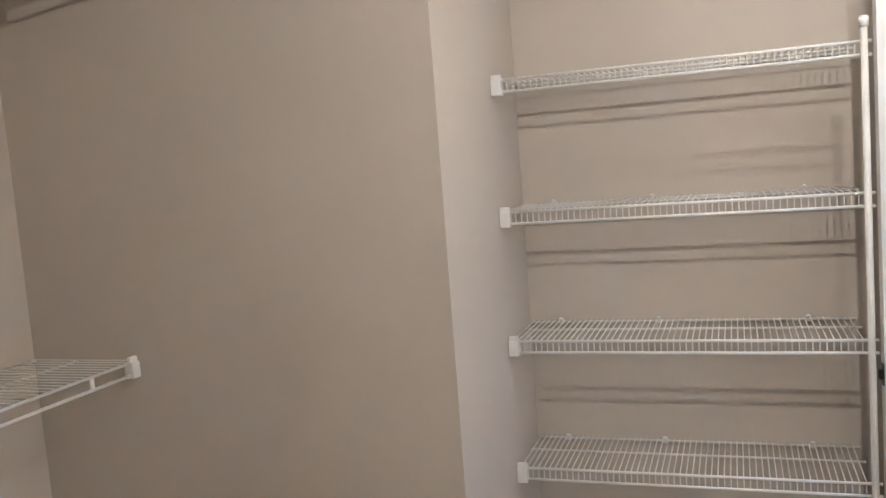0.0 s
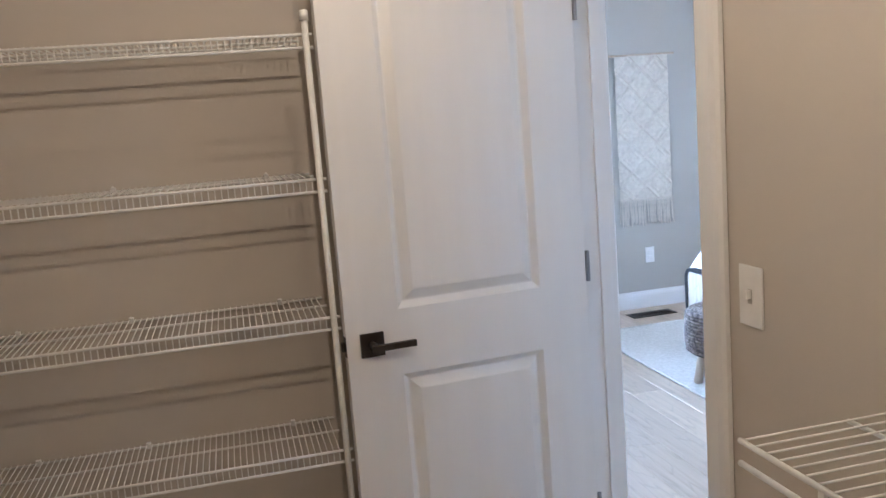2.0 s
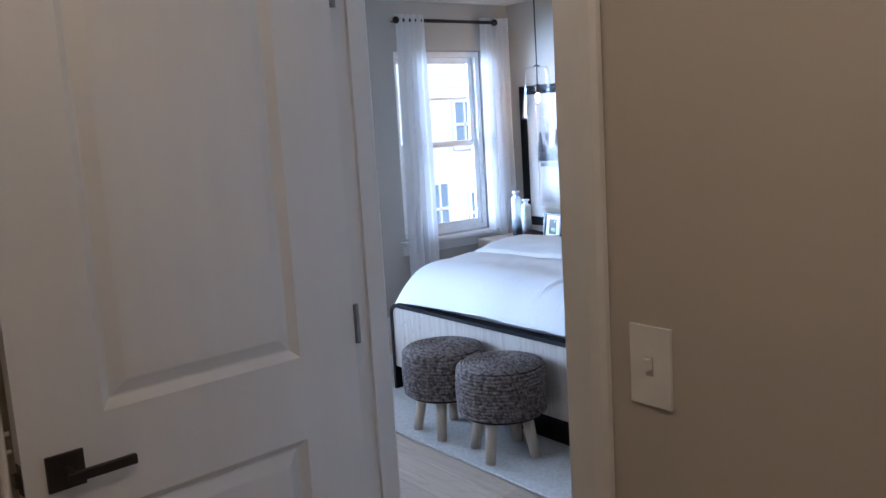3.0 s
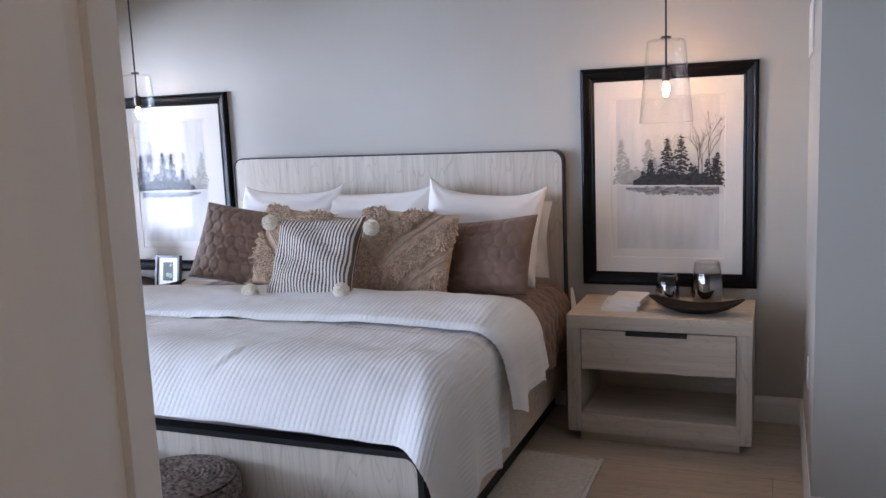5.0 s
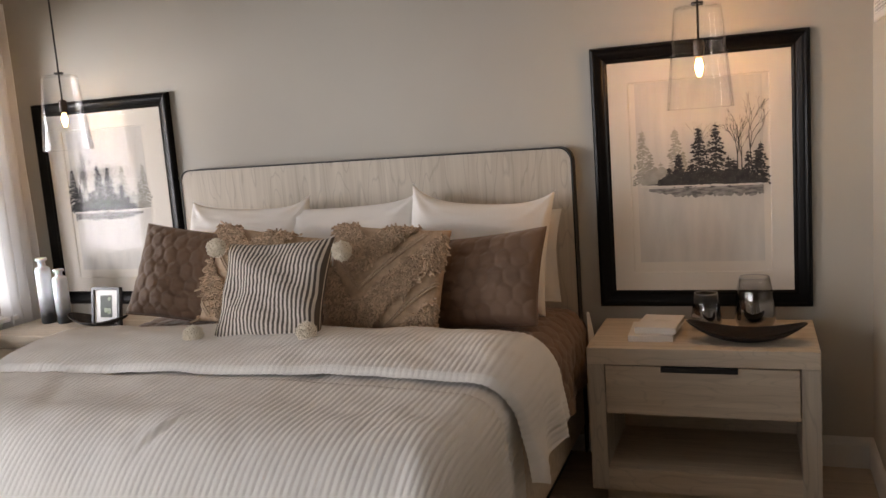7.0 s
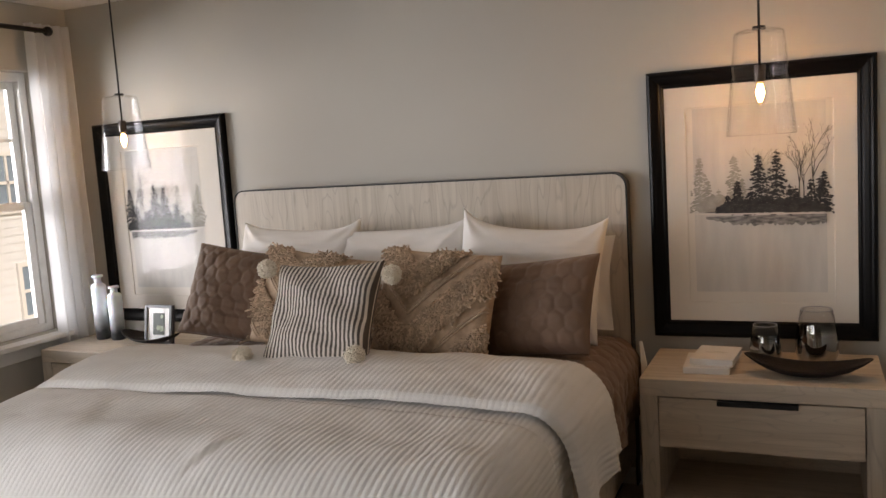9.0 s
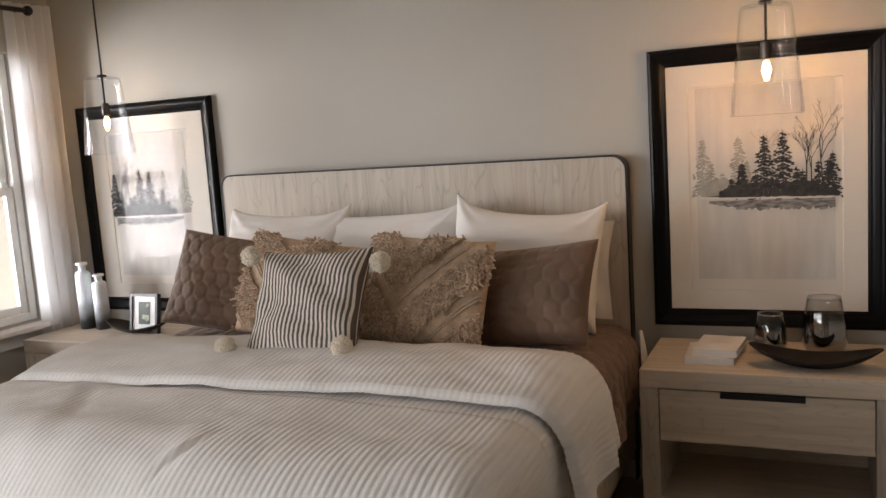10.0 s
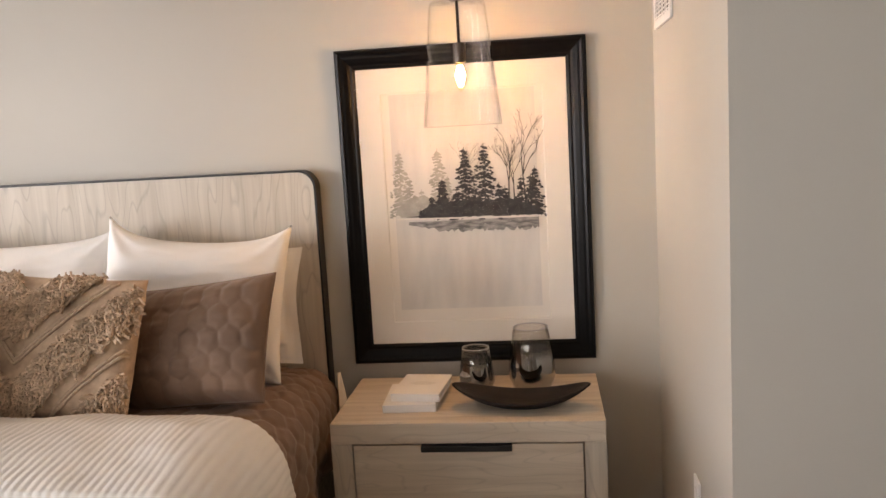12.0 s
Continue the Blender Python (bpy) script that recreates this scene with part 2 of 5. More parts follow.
def smoothstep(a, b, x):
    k = min(1, max(0, (x - a) / (b - a)))
    return k * k * (3 - 2 * k)


def wobble(x, y, z, scale, seed=0.0):
    return noise.noise(Vector((x * scale + seed, y * scale - seed, z * scale + 2 * seed)))

# ---------- structure ----------
CEIL = 2.385


def wall(name, *boxes, mat=M_WALL, label="", category="wall"):
    bm = bmesh.new()
    for b in boxes:
        box(bm, *b)
    return tagged(part(name, bm, mat), label, category, kind="structure")


floor = tagged(part("floor", boxed(-1.45, 5.45, -0.95, 6.40, -0.15, -0.012), material("subfloor", (0.30, 0.25, 0.2), 0.8)), "pale oak plank floor", "floor", kind="structure")
closet_floor = tagged(part("floor_closet", boxed(-1.32, 1.61, -0.80, 3.05, -0.012, 0.0), material("closet_carpet", (0.45, 0.40, 0.34), 0.95, scale=60, grain=0.8)), "beige carpet floor of the closet", "floor", kind="structure")
tagged(part("ceiling", boxed(-1.45, 5.45, -0.95, 6.40, CEIL, CEIL + 0.12), M_CEIL), "white painted flat ceiling", "ceiling", kind="structure")

CW = "warm beige painted closet wall"
wall("wall_closet_north", (-0.06, 1.61, 3.05, 3.15, 0, CEIL), mat=M_CLOSET, label=CW)
wall("wall_closet_pier", (-1.42, -0.06, 2.28, 3.15, 0, CEIL), mat=M_CLOSET, label="warm beige painted wall beside the shelf niche")
wall("wall_closet_west", (-1.42, -1.32, -0.90, 2.28, 0, CEIL), mat=M_CLOSET, label=CW)
wall("wall_closet_south", (-1.32, 1.61, -0.90, -0.80, 0, CEIL), mat=M_CLOSET, label=CW)
# the wall between closet and bedroom: closet skin and bedroom skin with the door opening through both
JY0, JY1, DOOR_H = 2.085, 2.852, 2.05
# opening for the unseen windows added in the west wall
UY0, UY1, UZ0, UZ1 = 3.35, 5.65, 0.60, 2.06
wall("wall_door_closet_side", (1.61, 1.68, -0.90, JY0, 0, CEIL), (1.61, 1.68, JY1, 3.15, 0, CEIL), (1.61, 1.68, JY0, JY1, DOOR_H, CEIL), mat=M_CLOSET, label=CW)
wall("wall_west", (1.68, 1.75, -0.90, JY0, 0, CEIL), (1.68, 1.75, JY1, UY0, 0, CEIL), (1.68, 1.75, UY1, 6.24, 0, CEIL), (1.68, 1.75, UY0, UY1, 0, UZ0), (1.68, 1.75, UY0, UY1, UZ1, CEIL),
     (1.68, 1.75, JY0, JY1, DOOR_H, CEIL), label="greige painted bedroom wall with the closet doorway and an unseen wide window added")
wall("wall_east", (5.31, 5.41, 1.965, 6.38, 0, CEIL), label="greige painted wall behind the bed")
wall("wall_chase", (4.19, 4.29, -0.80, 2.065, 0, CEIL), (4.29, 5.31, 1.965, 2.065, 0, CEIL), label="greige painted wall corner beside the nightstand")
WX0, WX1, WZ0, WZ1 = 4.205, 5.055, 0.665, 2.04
# opening of the unseen second window, added for its light
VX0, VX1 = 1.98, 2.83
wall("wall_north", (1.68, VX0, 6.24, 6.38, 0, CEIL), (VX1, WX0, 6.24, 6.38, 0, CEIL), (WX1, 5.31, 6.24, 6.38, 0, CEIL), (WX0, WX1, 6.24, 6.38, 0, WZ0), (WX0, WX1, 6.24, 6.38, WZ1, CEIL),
     (VX0, VX1, 6.24, 6.38, 0, WZ0), (VX0, VX1, 6.24, 6.38, WZ1, CEIL), label="greige painted wall with a window and an unseen second one added")
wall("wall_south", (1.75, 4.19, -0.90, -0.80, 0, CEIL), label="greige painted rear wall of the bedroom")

# door lining and casings
lining = bmesh.new()
box(lining, 1.606, 1.754, JY0 - 0.004, JY0 + 0.014, 0, DOOR_H - 0.006, 0.001)
box(lining, 1.606, 1.754, JY1 - 0.014, JY1 + 0.004, 0, DOOR_H - 0.006, 0.001)
box(lining, 1.606, 1.754, JY0 + 0.014, JY1 - 0.014, DOOR_H - 0.024, DOOR_H - 0.006, 0.001)
box(lining, 1.655, 1.690, JY0 + 0.014, JY0 + 0.026, 0, DOOR_H - 0.024, 0.001)
box(lining, 1.700, 1.735, JY1 - 0.026, JY1 - 0.014, 0, DOOR_H - 0.024, 0.001)
tagged(part("door_frame", lining, M_TRIM), "white painted door lining with stops", "door frame", kind="structure")
CASING = [(0, 0), (0.085, 0), (0.085, 0.010), (0.078, 0.017), (0.060, 0.019), (0.012, 0.014), (0.004, 0.013), (0, 0.008)]


def casing(name, x, sign):
    bm = bmesh.new()
    up = (sign, 0, 0)
    path = [((x, JY0 + 0.006, 0.0), (0, -1, 0), up), ((x, JY0 + 0.006, DOOR_H - 0.01), (0, -1, 1), up),
            ((x, JY1 - 0.006, DOOR_H - 0.01), (0, 1, 1), up), ((x, JY1 - 0.006, 0.0), (0, 1, 0), up)]
    extrude_profile(bm, CASING, path)
    return tagged(part(name, bm, M_TRIM), "white painted moulded door casing", "door casing", kind="structure")


casing("trim_closet_side", 1.608, -1)
casing("trim_bedroom_side", 1.752, 1)

BASE = [(0, 0), (0.013, 0), (0.013, 0.095), (0.010, 0.108), (0.006, 0.118), (0.004, 0.128), (0, 0.128)]


def baseboard(name, runs):
    bm = bmesh.new()
    for pts in runs:
        path = []
        for i, p in enumerate(pts):
            d0 = Vector(pts[i]) - Vector(pts[i - 1]) if i else Vector(pts[1]) - Vector(pts[0])
            d1 = Vector(pts[i + 1]) - Vector(pts[i]) if i < len(pts) - 1 else d0
            n0, n1 = (Vector((d.y, -d.x)).normalized() for d in (d0, d1))
            out = (n0 + n1) / (1 + n0.dot(n1))
            path.append(((*p, 0.001), (*out, 0), (0, 0, 1)))
        extrude_profile(bm, BASE, path)
    return tagged(part(name, bm, M_TRIM), "white painted moulded baseboard", "baseboard", kind="structure")


baseboard("baseboard", [[(1.752, 2.95), (1.752, 6.24), (5.31, 6.24), (5.31, 2.065), (4.19, 2.065), (4.19, -0.80)]])
baseboard("baseboard_closet", [[(-1.32, -0.80), (-1.32, 2.28), (-0.06, 2.28), (-0.06, 3.05), (1.606, 3.05)], [(1.606, 1.99), (1.606, -0.80)]])

# ---------- closet ----------
def leaf_panel(bm, x0, x1, z0, z1, y, d):
    """A sunk panel with sloped sides and a raised field, on the face at y looking to -y (d > 0: into the leaf)."""
    def ring(k, depth):
        return [bm.verts.new((a, y + depth, b)) for a, b in ((x0 + k, z0 + k), (x1 - k, z0 + k), (x1 - k, z1 - k), (x0 + k, z1 - k))]
    rings = [ring(0, 0), ring(0.002, d * 0.12), ring(0.017, d), ring(0.021, d), ring(0.048, d * 0.15), ring(0.052, d * 0.12)]
    for a, b in zip(rings, rings[1:]):
        for k in range(4):
            bm.faces.new((a[k], a[(k + 1) % 4], b[(k + 1) % 4], b[k]))
    bm.faces.new(rings[-1])


def panel_door(m):
    """Two-panel leaf: hinge edge at x = W, face at y = 0, back at y = 0.035."""
    W, H, T = 0.728, 2.03, 0.035
    door = thing("door_1", m, "white painted two-panel door standing open with a bronze lever", "door")
    door["kind"] = "structure"
    bm = bmesh.new()
    panels = [(0.150, W - 0.150, 1.035, 1.905), (0.150, W - 0.150, 0.20, 0.850)]
    for y, s in ((0.0, 1), (T, -1)):
        xs, zs = [0, 0.150, W - 0.150, W], [0, 0.20, 0.850, 1.035, 1.905, H]
        for i in range(3):
            for k in range(5):
                if i == 1 and k in (1, 3):
                    continue
                bm.faces.new([bm.verts.new(p) for p in ((xs[i], y, zs[k]), (xs[i + 1], y, zs[k]), (xs[i + 1], y, zs[k + 1]), (xs[i], y, zs[k + 1]))])
        for p in panels:
            leaf_panel(bm, *p, y, s * 0.0162)
    for a, b in (((0, 0), (W, 0)), ((W, 0), (W, H)), ((W, H), (0, H)), ((0, H), (0, 0))):
        bm.faces.new([bm.verts.new(p) for p in ((a[0], 0, a[1]), (b[0], 0, b[1]), (b[0], T, b[1]), (a[0], T, a[1]))])
    bmesh.ops.remove_doubles(bm, verts=bm.verts[:], dist=0.0004)
    bmesh.ops.recalc_face_normals(bm, faces=bm.faces[:])
    part("leaf", bm, M_DOOR, door)
    for side, sy in ((0.0, -1), (T, 1)):
        hx, hz = 0.070, 0.948
        bm = boxed(hx - 0.033, hx + 0.033, min(side, side + sy * 0.008), max(side, side + sy * 0.008), hz - 0.033, hz + 0.033, 0.0015)
        handle = part("rosette", bm, M_BRONZE, door, "square dark bronze rosette")
        bm = bmesh.new()
        tube(bm, [(hx, side + sy * 0.006, hz), (hx, side + sy * 0.046, hz)], 0.010, 14)
        box(bm, hx - 0.011, hx + 0.112, side + sy * 0.046 - 0.006, side + sy * 0.046 + 0.006, hz - 0.010, hz + 0.008, 0.002)
        part("lever", bm, M_BRONZE, handle, "straight dark bronze lever")
    part("latch", boxed(-0.011, 0.0, T / 2 - 0.008, T / 2 + 0.008, 0.935, 0.961, 0.003), M_BRONZE, door, "bronze latch bolt")
    part("latch_plate", boxed(-0.0015, 0.001, 0.006, T - 0.006, 0.920, 0.976, 0.0005), M_BRONZE, door)
    for z in (0.326, 1.078, 1.824):
        bm = bmesh.new()
        tube(bm, [(W + 0.006, -0.003, z - 0.045), (W + 0.006, -0.003, z + 0.045)], 0.0065, 10)
        box(bm, W - 0.001, W + 0.0025, 0.0, T - 0.004, z - 0.0445, z + 0.0445, 0.0006)
        part("hinge", bm, M_NICKEL, door, "dull metal butt hinge")
    return door


panel_door(pose(0.912, 2.732, 0.004, 0, 0, 5.0))


def bent_wire(depth, lip, r=0.0018):
    """One deck wire from the wall to the front rail, bent down over the lip."""
    pts = [(0, depth, 0.0), (0, 0.004, 0.0)] + ([(0, 0.0005, -0.0015), (0, 0, -0.006), (0, 0, -lip)] if lip else [(0, 0, 0.0)])
    bm = bmesh.new()
    tube(bm, pts, r, 5, caps=False)
    me = bpy.data.meshes.new("wire")
    bm.to_mesh(me)
    bm.free()
    me.materials.append(M_WIRE)
    for p in me.polygons:
        p.use_smooth = True
    return me


def wire_shelf(name, m, length, depth, label, dense=True, group="", bracket_at=(), clips=(), pitch=0.0254, over=0.0):
    """Local axes: x along the shelf, y from the front edge (0) to the wall, z = 0 at the top of the rails."""
    s = thing(name, m, label, "wire shelf", group)
    lip = 0.036 if dense else 0.0
    low = -0.037
    for nm, y, z, r, a, b in (("back_rail", depth - 0.006, -0.004, 0.0036, 0.003, length), ("middle_rail", depth * 0.56, -0.004, 0.0036, 0.003, length),
                              ("front_rail", 0.0, -0.004, 0.0042, 0.0, length + over), ("lip_rail", 0.0, low, 0.0042 if dense else 0.0045, 0.0, length + over)):
        bm = bmesh.new()
        tube(bm, [(a, y, z), (b, y, z)], r, 8)
        part(nm, bm, M_WIRE, s, smooth=True)
    me = bent_wire(depth - 0.004, lip)
    for k in range(int(length / pitch)):
        piece("wire", me, pose(0.012 + k * pitch, 0, 0.0006), s)
    if not dense:
        for k in range(int(length / 0.305) + 1):
            x = 0.17 + k * 0.305
            if x < length:
                part("strut", boxed(x - 0.006, x + 0.006, -0.003, 0.003, low, -0.004, 0.001), M_WIRE, s)
    for x in bracket_at:
        side = 1 if x < length / 2 else -1
        bm = bmesh.new()
        lo, hi = sorted((x, x + side * 0.030))
        box(bm, lo, hi, -0.012, 0.016, -0.046, -0.002, 0.003)
        box(bm, lo, hi if side > 0 else hi, -0.006, 0.006, -0.004, 0.012, 0.003)
        part("end_bracket", bm, M_PLASTIC, s, "white plastic end bracket")
    for x in clips:
        bm = bmesh.new()
        box(bm, x - 0.007, x + 0.007, depth - 0.013, depth, -0.010, 0.008, 0.002)
        tube(bm, [(x, depth - 0.013, 0.006), (x, depth - 0.017, 0.010)], 0.004, 8)
        part("wall_clip", bm, M_PLASTIC, s, "small white wall clip")
    return s


NICHE = "white vinyl-coated wire shelf mounted in the closet niche"
for z in (1.784, 1.413, 1.040, 0.663, 0.290):
    wire_shelf("wire_shelf", pose(-0.058, 2.762, z), 0.945, 0.286, NICHE, True, "shelves in the closet niche", (0.0,), (0.10, 0.40, 0.82), pitch=0.0166, over=0.018)
pole = thing("shelf_pole", pose(0.887, 2.752, 0.002), "white tubular shelf support pole with a cap", "support pole")
bm = bmesh.new()
tube(bm, [(0, 0, 0), (0, 0, 1.815)], 0.0085, 14)
part("tube", bm, M_WIRE, pole, smooth=True)
bm = bmesh.new()
lathe(bm, [(0, 1.838), (0.009, 1.838), (0.0115, 1.835), (0.0118, 1.812), (0.009, 1.812)], 16)
part("cap", bm, M_PLASTIC, pole, smooth=True)
# long shelves on the side walls
wire_shelf("wire_shelf", pose(-0.968, 2.276, 1.10, 0, 0, -90) @ Matrix.Diagonal((1, -1, 1, 1)), 2.6, 0.348, "long white wire hanging shelf along the closet wall", False, "hanging shelves", (0.0,), ())
wire_shelf("wire_shelf", pose(-0.968, 2.276, 2.10, 0, 0, -90) @ Matrix.Diagonal((1, -1, 1, 1)), 2.6, 0.348, "high white wire hanging shelf along the closet wall", False, "hanging shelves", (0.0,), ())
wire_shelf("wire_shelf", pose(1.300, 1.505, 1.08, 0, 0, -90), 2.2, 0.308, "white wire hanging shelf on the wall by the doorway", False, "hanging shelves", (), (0.10, 0.9))

plate = thing("light_switch", pose(1.610, 1.930, 1.159), "white toggle light switch with a cover plate", "light switch")
part("cover_plate", boxed(-0.006, -0.0003, -0.0365, 0.0365, -0.060, 0.060, 0.002), M_PLASTIC, plate)
part("toggle", boxed(-0.017, -0.005, -0.0045, 0.0045, -0.004, 0.013, 0.001), M_PLASTIC, plate)
part("toggle_slot", boxed(-0.0068, -0.0055, -0.0065, 0.0065, -0.014, 0.014), material("slot_shade", (0.5, 0.48, 0.45), 0.5), plate)
for z in (-0.030, 0.030):
    bm = bmesh.new()
    tube(bm, [(-0.0055, 0, z), (-0.0068, 0, z)], 0.0028, 10)
    part("screw", bm, M_PLASTIC, plate)

M_DIFFUSER = emitter("lamp_diffuser", (1.0, 0.80, 0.58), 0.4)
cl = thing("ceiling_light", pose(0.80, 1.12, CEIL), "small round flush ceiling light, switched on", "ceiling light", "closet ceiling lights")
bm = bmesh.new()
lathe(bm, [(0, 0), (0.085, 0), (0.085, -0.025), (0.07, -0.03), (0, -0.03)], 28)
part("canopy", bm, M_TRIM, cl)
bm = bmesh.new()
lathe(bm, [(0.068, -0.0305), (0.065, -0.05), (0.045, -0.068), (0, -0.074)], 28)
part("diffuser", bm, M_DIFFUSER, cl, smooth=True)
copy_thing(cl, pose(0.95, 2.20, CEIL))

# ---------- bedroom: fixed things ----------
win = thing("window_1", pose(0, 0, 0), "white double-hung window with a bright view out", "window")
win["kind"] = "structure"
bm = bmesh.new()
for a in ((WX0 + 0.002, WX0 + 0.045, 6.30, 6.37, WZ0 + 0.002, WZ1 - 0.002), (WX1 - 0.045, WX1 - 0.002, 6.30, 6.37, WZ0 + 0.002, WZ1 - 0.002),
          (WX0 + 0.045, WX1 - 0.045, 6.30, 6.37, WZ1 - 0.047, WZ1 - 0.002), (WX0 + 0.045, WX1 - 0.045, 6.30, 6.37, WZ0 + 0.002, WZ0 + 0.042)):
    box(bm, *a, bevel=0.003)
part("window_frame", bm, M_PLASTIC, win)
for nm, y, z0, z1 in (("upper_sash", 6.338, 1.325, WZ1 - 0.047), ("lower_sash", 6.310, WZ0 + 0.042, 1.365)):
    bm = bmesh.new()
    x0, x1, w = WX0 + 0.047, WX1 - 0.047, 0.042
    for a in ((x0, x0 + w, z0, z1), (x1 - w, x1, z0, z1), (x0 + w, x1 - w, z0, z0 + w), (x0 + w, x1 - w, z1 - w, z1)):
        box(bm, a[0], a[1], y, y + 0.026, a[2], a[3], 0.004)
    sash = part(nm, bm, M_PLASTIC, win)
    if nm == "upper_sash":
        bm = bmesh.new()
        zc = (z0 + z1) / 2 + 0.03
        box(bm, x0 + w, x1 - w, y + 0.010, y + 0.018, zc - 0.009, zc + 0.009)
        part("glazing_bar", bm, M_PLASTIC, sash)
    pane = part("pane", boxed(x0 + w, x1 - w, y + 0.011, y + 0.0165, z0 + w, z1 - w), M_GLASS, sash, "clear window pane")
    pane.visible_shadow = False
# drywall-return stool and apron
tagged(part("window_sill", boxed(WX0 - 0.06, WX1 + 0.03, 6.150, 6.300, 0.640, 0.664, 0.004), M_TRIM), "white painted window sill", "window sill", kind="structure")
tagged(part("window_apron", boxed(WX0 - 0.03, WX1 + 0.02, 6.224, 6.2395, 0.560, 0.639, 0.003), M_TRIM), "white painted apron under the sill", "window trim", kind="structure")

rod = thing("curtain_rod", pose(4.187, 6.135, 2.238), "black metal curtain rod with ball finials", "curtain rod")
bm = bmesh.new()
tube(bm, [(0, 0, 0), (0.888, 0, 0)], 0.0125, 14)
part("rod", bm, M_BLACK, rod, smooth=True)
for x in (-0.012, 0.900):
    bm = bmesh.new()
    bmesh.ops.create_uvsphere(bm, u_segments=20, v_segments=12, radius=0.025, matrix=Matrix.Translation((x, 0, 0)))
    part("finial", bm, M_BLACK, rod, smooth=True)
for x in (0.03, 0.86):
    bm = bmesh.new()
    tube(bm, [(x, 0, 0), (x, 0.06, 0.0), (x, 0.104, 0.0)], 0.007, 10)
    lathe(bm, [(0, 0.0), (0.02, 0.0), (0.02, 0.006), (0, 0.006)], 14, (x, 0.098, -0.003))
    part("wall_mount", bm, M_BLACK, rod)


def curtain(x0, x1, y, folds, seed, flare):
    c = thing("curtain", pose((x0 + x1) / 2, y, 0.012), "white sheer curtain panel hanging in soft folds", "curtain", "window curtains")
    w = x1 - x0

    def f(u, v):
        z = 2.265 * v
        k = 1 + flare * (1 - v)
        x = (u - 0.5) * w * k + 0.008 * wobble(u * 3, v * 2, seed, 1.3)
        a = 0.022 + 0.014 * (1 - v)
        y = a * math.sin(u * folds * 2 * math.pi + seed + 0.5 * wobble(u, v, seed, 2.0)) + 0.010 * wobble(u * 2, v * 1.5, seed, 3)
        return (x, y, z)
    b = sheet(96, 40, f)
    ob = part("fabric", b, M_CURTAIN, c)
    return c


curtain(4.165, 4.40, 6.120, 4.5, 0.3, 0.06)
curtain(4.985, 5.235, 6.168, 4.5, 2.1, 0.05)

# wall hanging
mac = thing("wall_hanging", pose(3.612, 6.225, 0.62), "cream macrame wall hanging with diamond knots and fringe", "wall hanging")
bm = bmesh.new()
tube(bm, [(-0.265, 0, 1.245), (0, 0.002, 1.245), (0.265, 0, 1.245)], 0.009, 10)
part("dowel", bm, M_LEG, mac, "pale wooden dowel")


def weave(u, v):
    x, z = (u - 0.5) * 0.42, 0.20 + 1.040 * v
    cell = abs(((u * 2.0) % 1.0) - 0.5) * 2
    row = abs(((v * 5.0) % 1.0) - 0.5) * 2
    d2 = abs(cell + row - 1)
    relief = 0.010 * max(0, 1 - d2 * 7) + 0.006 * max(0, 1 - abs(cell + row - 0.55) * 8) + 0.004 * max(0, 1 - abs(((v * 5.0) % 1.0) - 0.02) * 18)
    cord = 0.0022 * math.sin(u * 2 * math.pi * 46) * math.cos(v * 2 * math.pi * 60)
    edge = 0.006 * wobble(0, v * 9, u > 0.5, 2)
    return (x + (edge if u in (0, 1) else 0), -0.010 - relief - cord, z)


part("woven_body", sheet(180, 260, weave), M_MACRAME, mac)
strand = bmesh.new()
tube(strand, [(0, 0, 0), (0.002, -0.003, -0.06), (-0.002, 0.001, -0.13), (0.001, 0.0, -0.20)], [0.004, 0.0042, 0.0042, 0.005], 6)
strand_me = bpy.data.meshes.new("fringe_strand")
strand.to_mesh(strand_me)
strand.free()
strand_me.materials.append(M_MACRAME)
rnd = random.Random(4)
for k in range(46):
    piece("fringe_strand", strand_me, pose(-0.205 + 0.410 * k / 45, -0.010, 0.206, rnd.uniform(-2, 2), rnd.uniform(-4, 4), rnd.uniform(0, 360)) @ Matrix.Diagonal((1, 1, rnd.uniform(0.82, 1.02), 1)), mac)

# outlets, vents
for m in (pose(3.633, 6.2395, 0.40), pose(4.60, 2.0655, 0.47, 0, 0, 180)):
    o = thing("wall_outlet", m, "white duplex wall outlet with a cover plate", "outlet", "wall outlets")
    part("cover_plate", boxed(-0.036, 0.036, -0.006, 0, -0.058, 0.058, 0.002), M_PLASTIC, o)
    for z in (-0.02, 0.02):
        part("receptacle", boxed(-0.016, 0.016, -0.0085, -0.005, z - 0.013, z + 0.013, 0.003), M_PLASTIC, o)

reg = thing("floor_register", pose(3.52, 6.03, 0.001), "dark metal floor register set near the wall", "floor vent")
bm = bmesh.new()
for a in ((-0.17, 0.17, -0.065, -0.045), (-0.17, 0.17, 0.045, 0.065), (-0.17, -0.145, -0.045, 0.045), (0.145, 0.17, -0.045, 0.045)):
    box(bm, *a, 0, 0.005, 0.001)
part("frame", bm, M_BRONZE, reg)
for k in range(20):
    x = -0.138 + k * 0.0145
    part("slat", boxed(x - 0.003, x + 0.003, -0.045, 0.045, 0.0005, 0.004), M_BRONZE, reg)
part("duct_shade", boxed(-0.145, 0.145, -0.045, 0.045, -0.004, 0.0003), M_BLACK, reg)

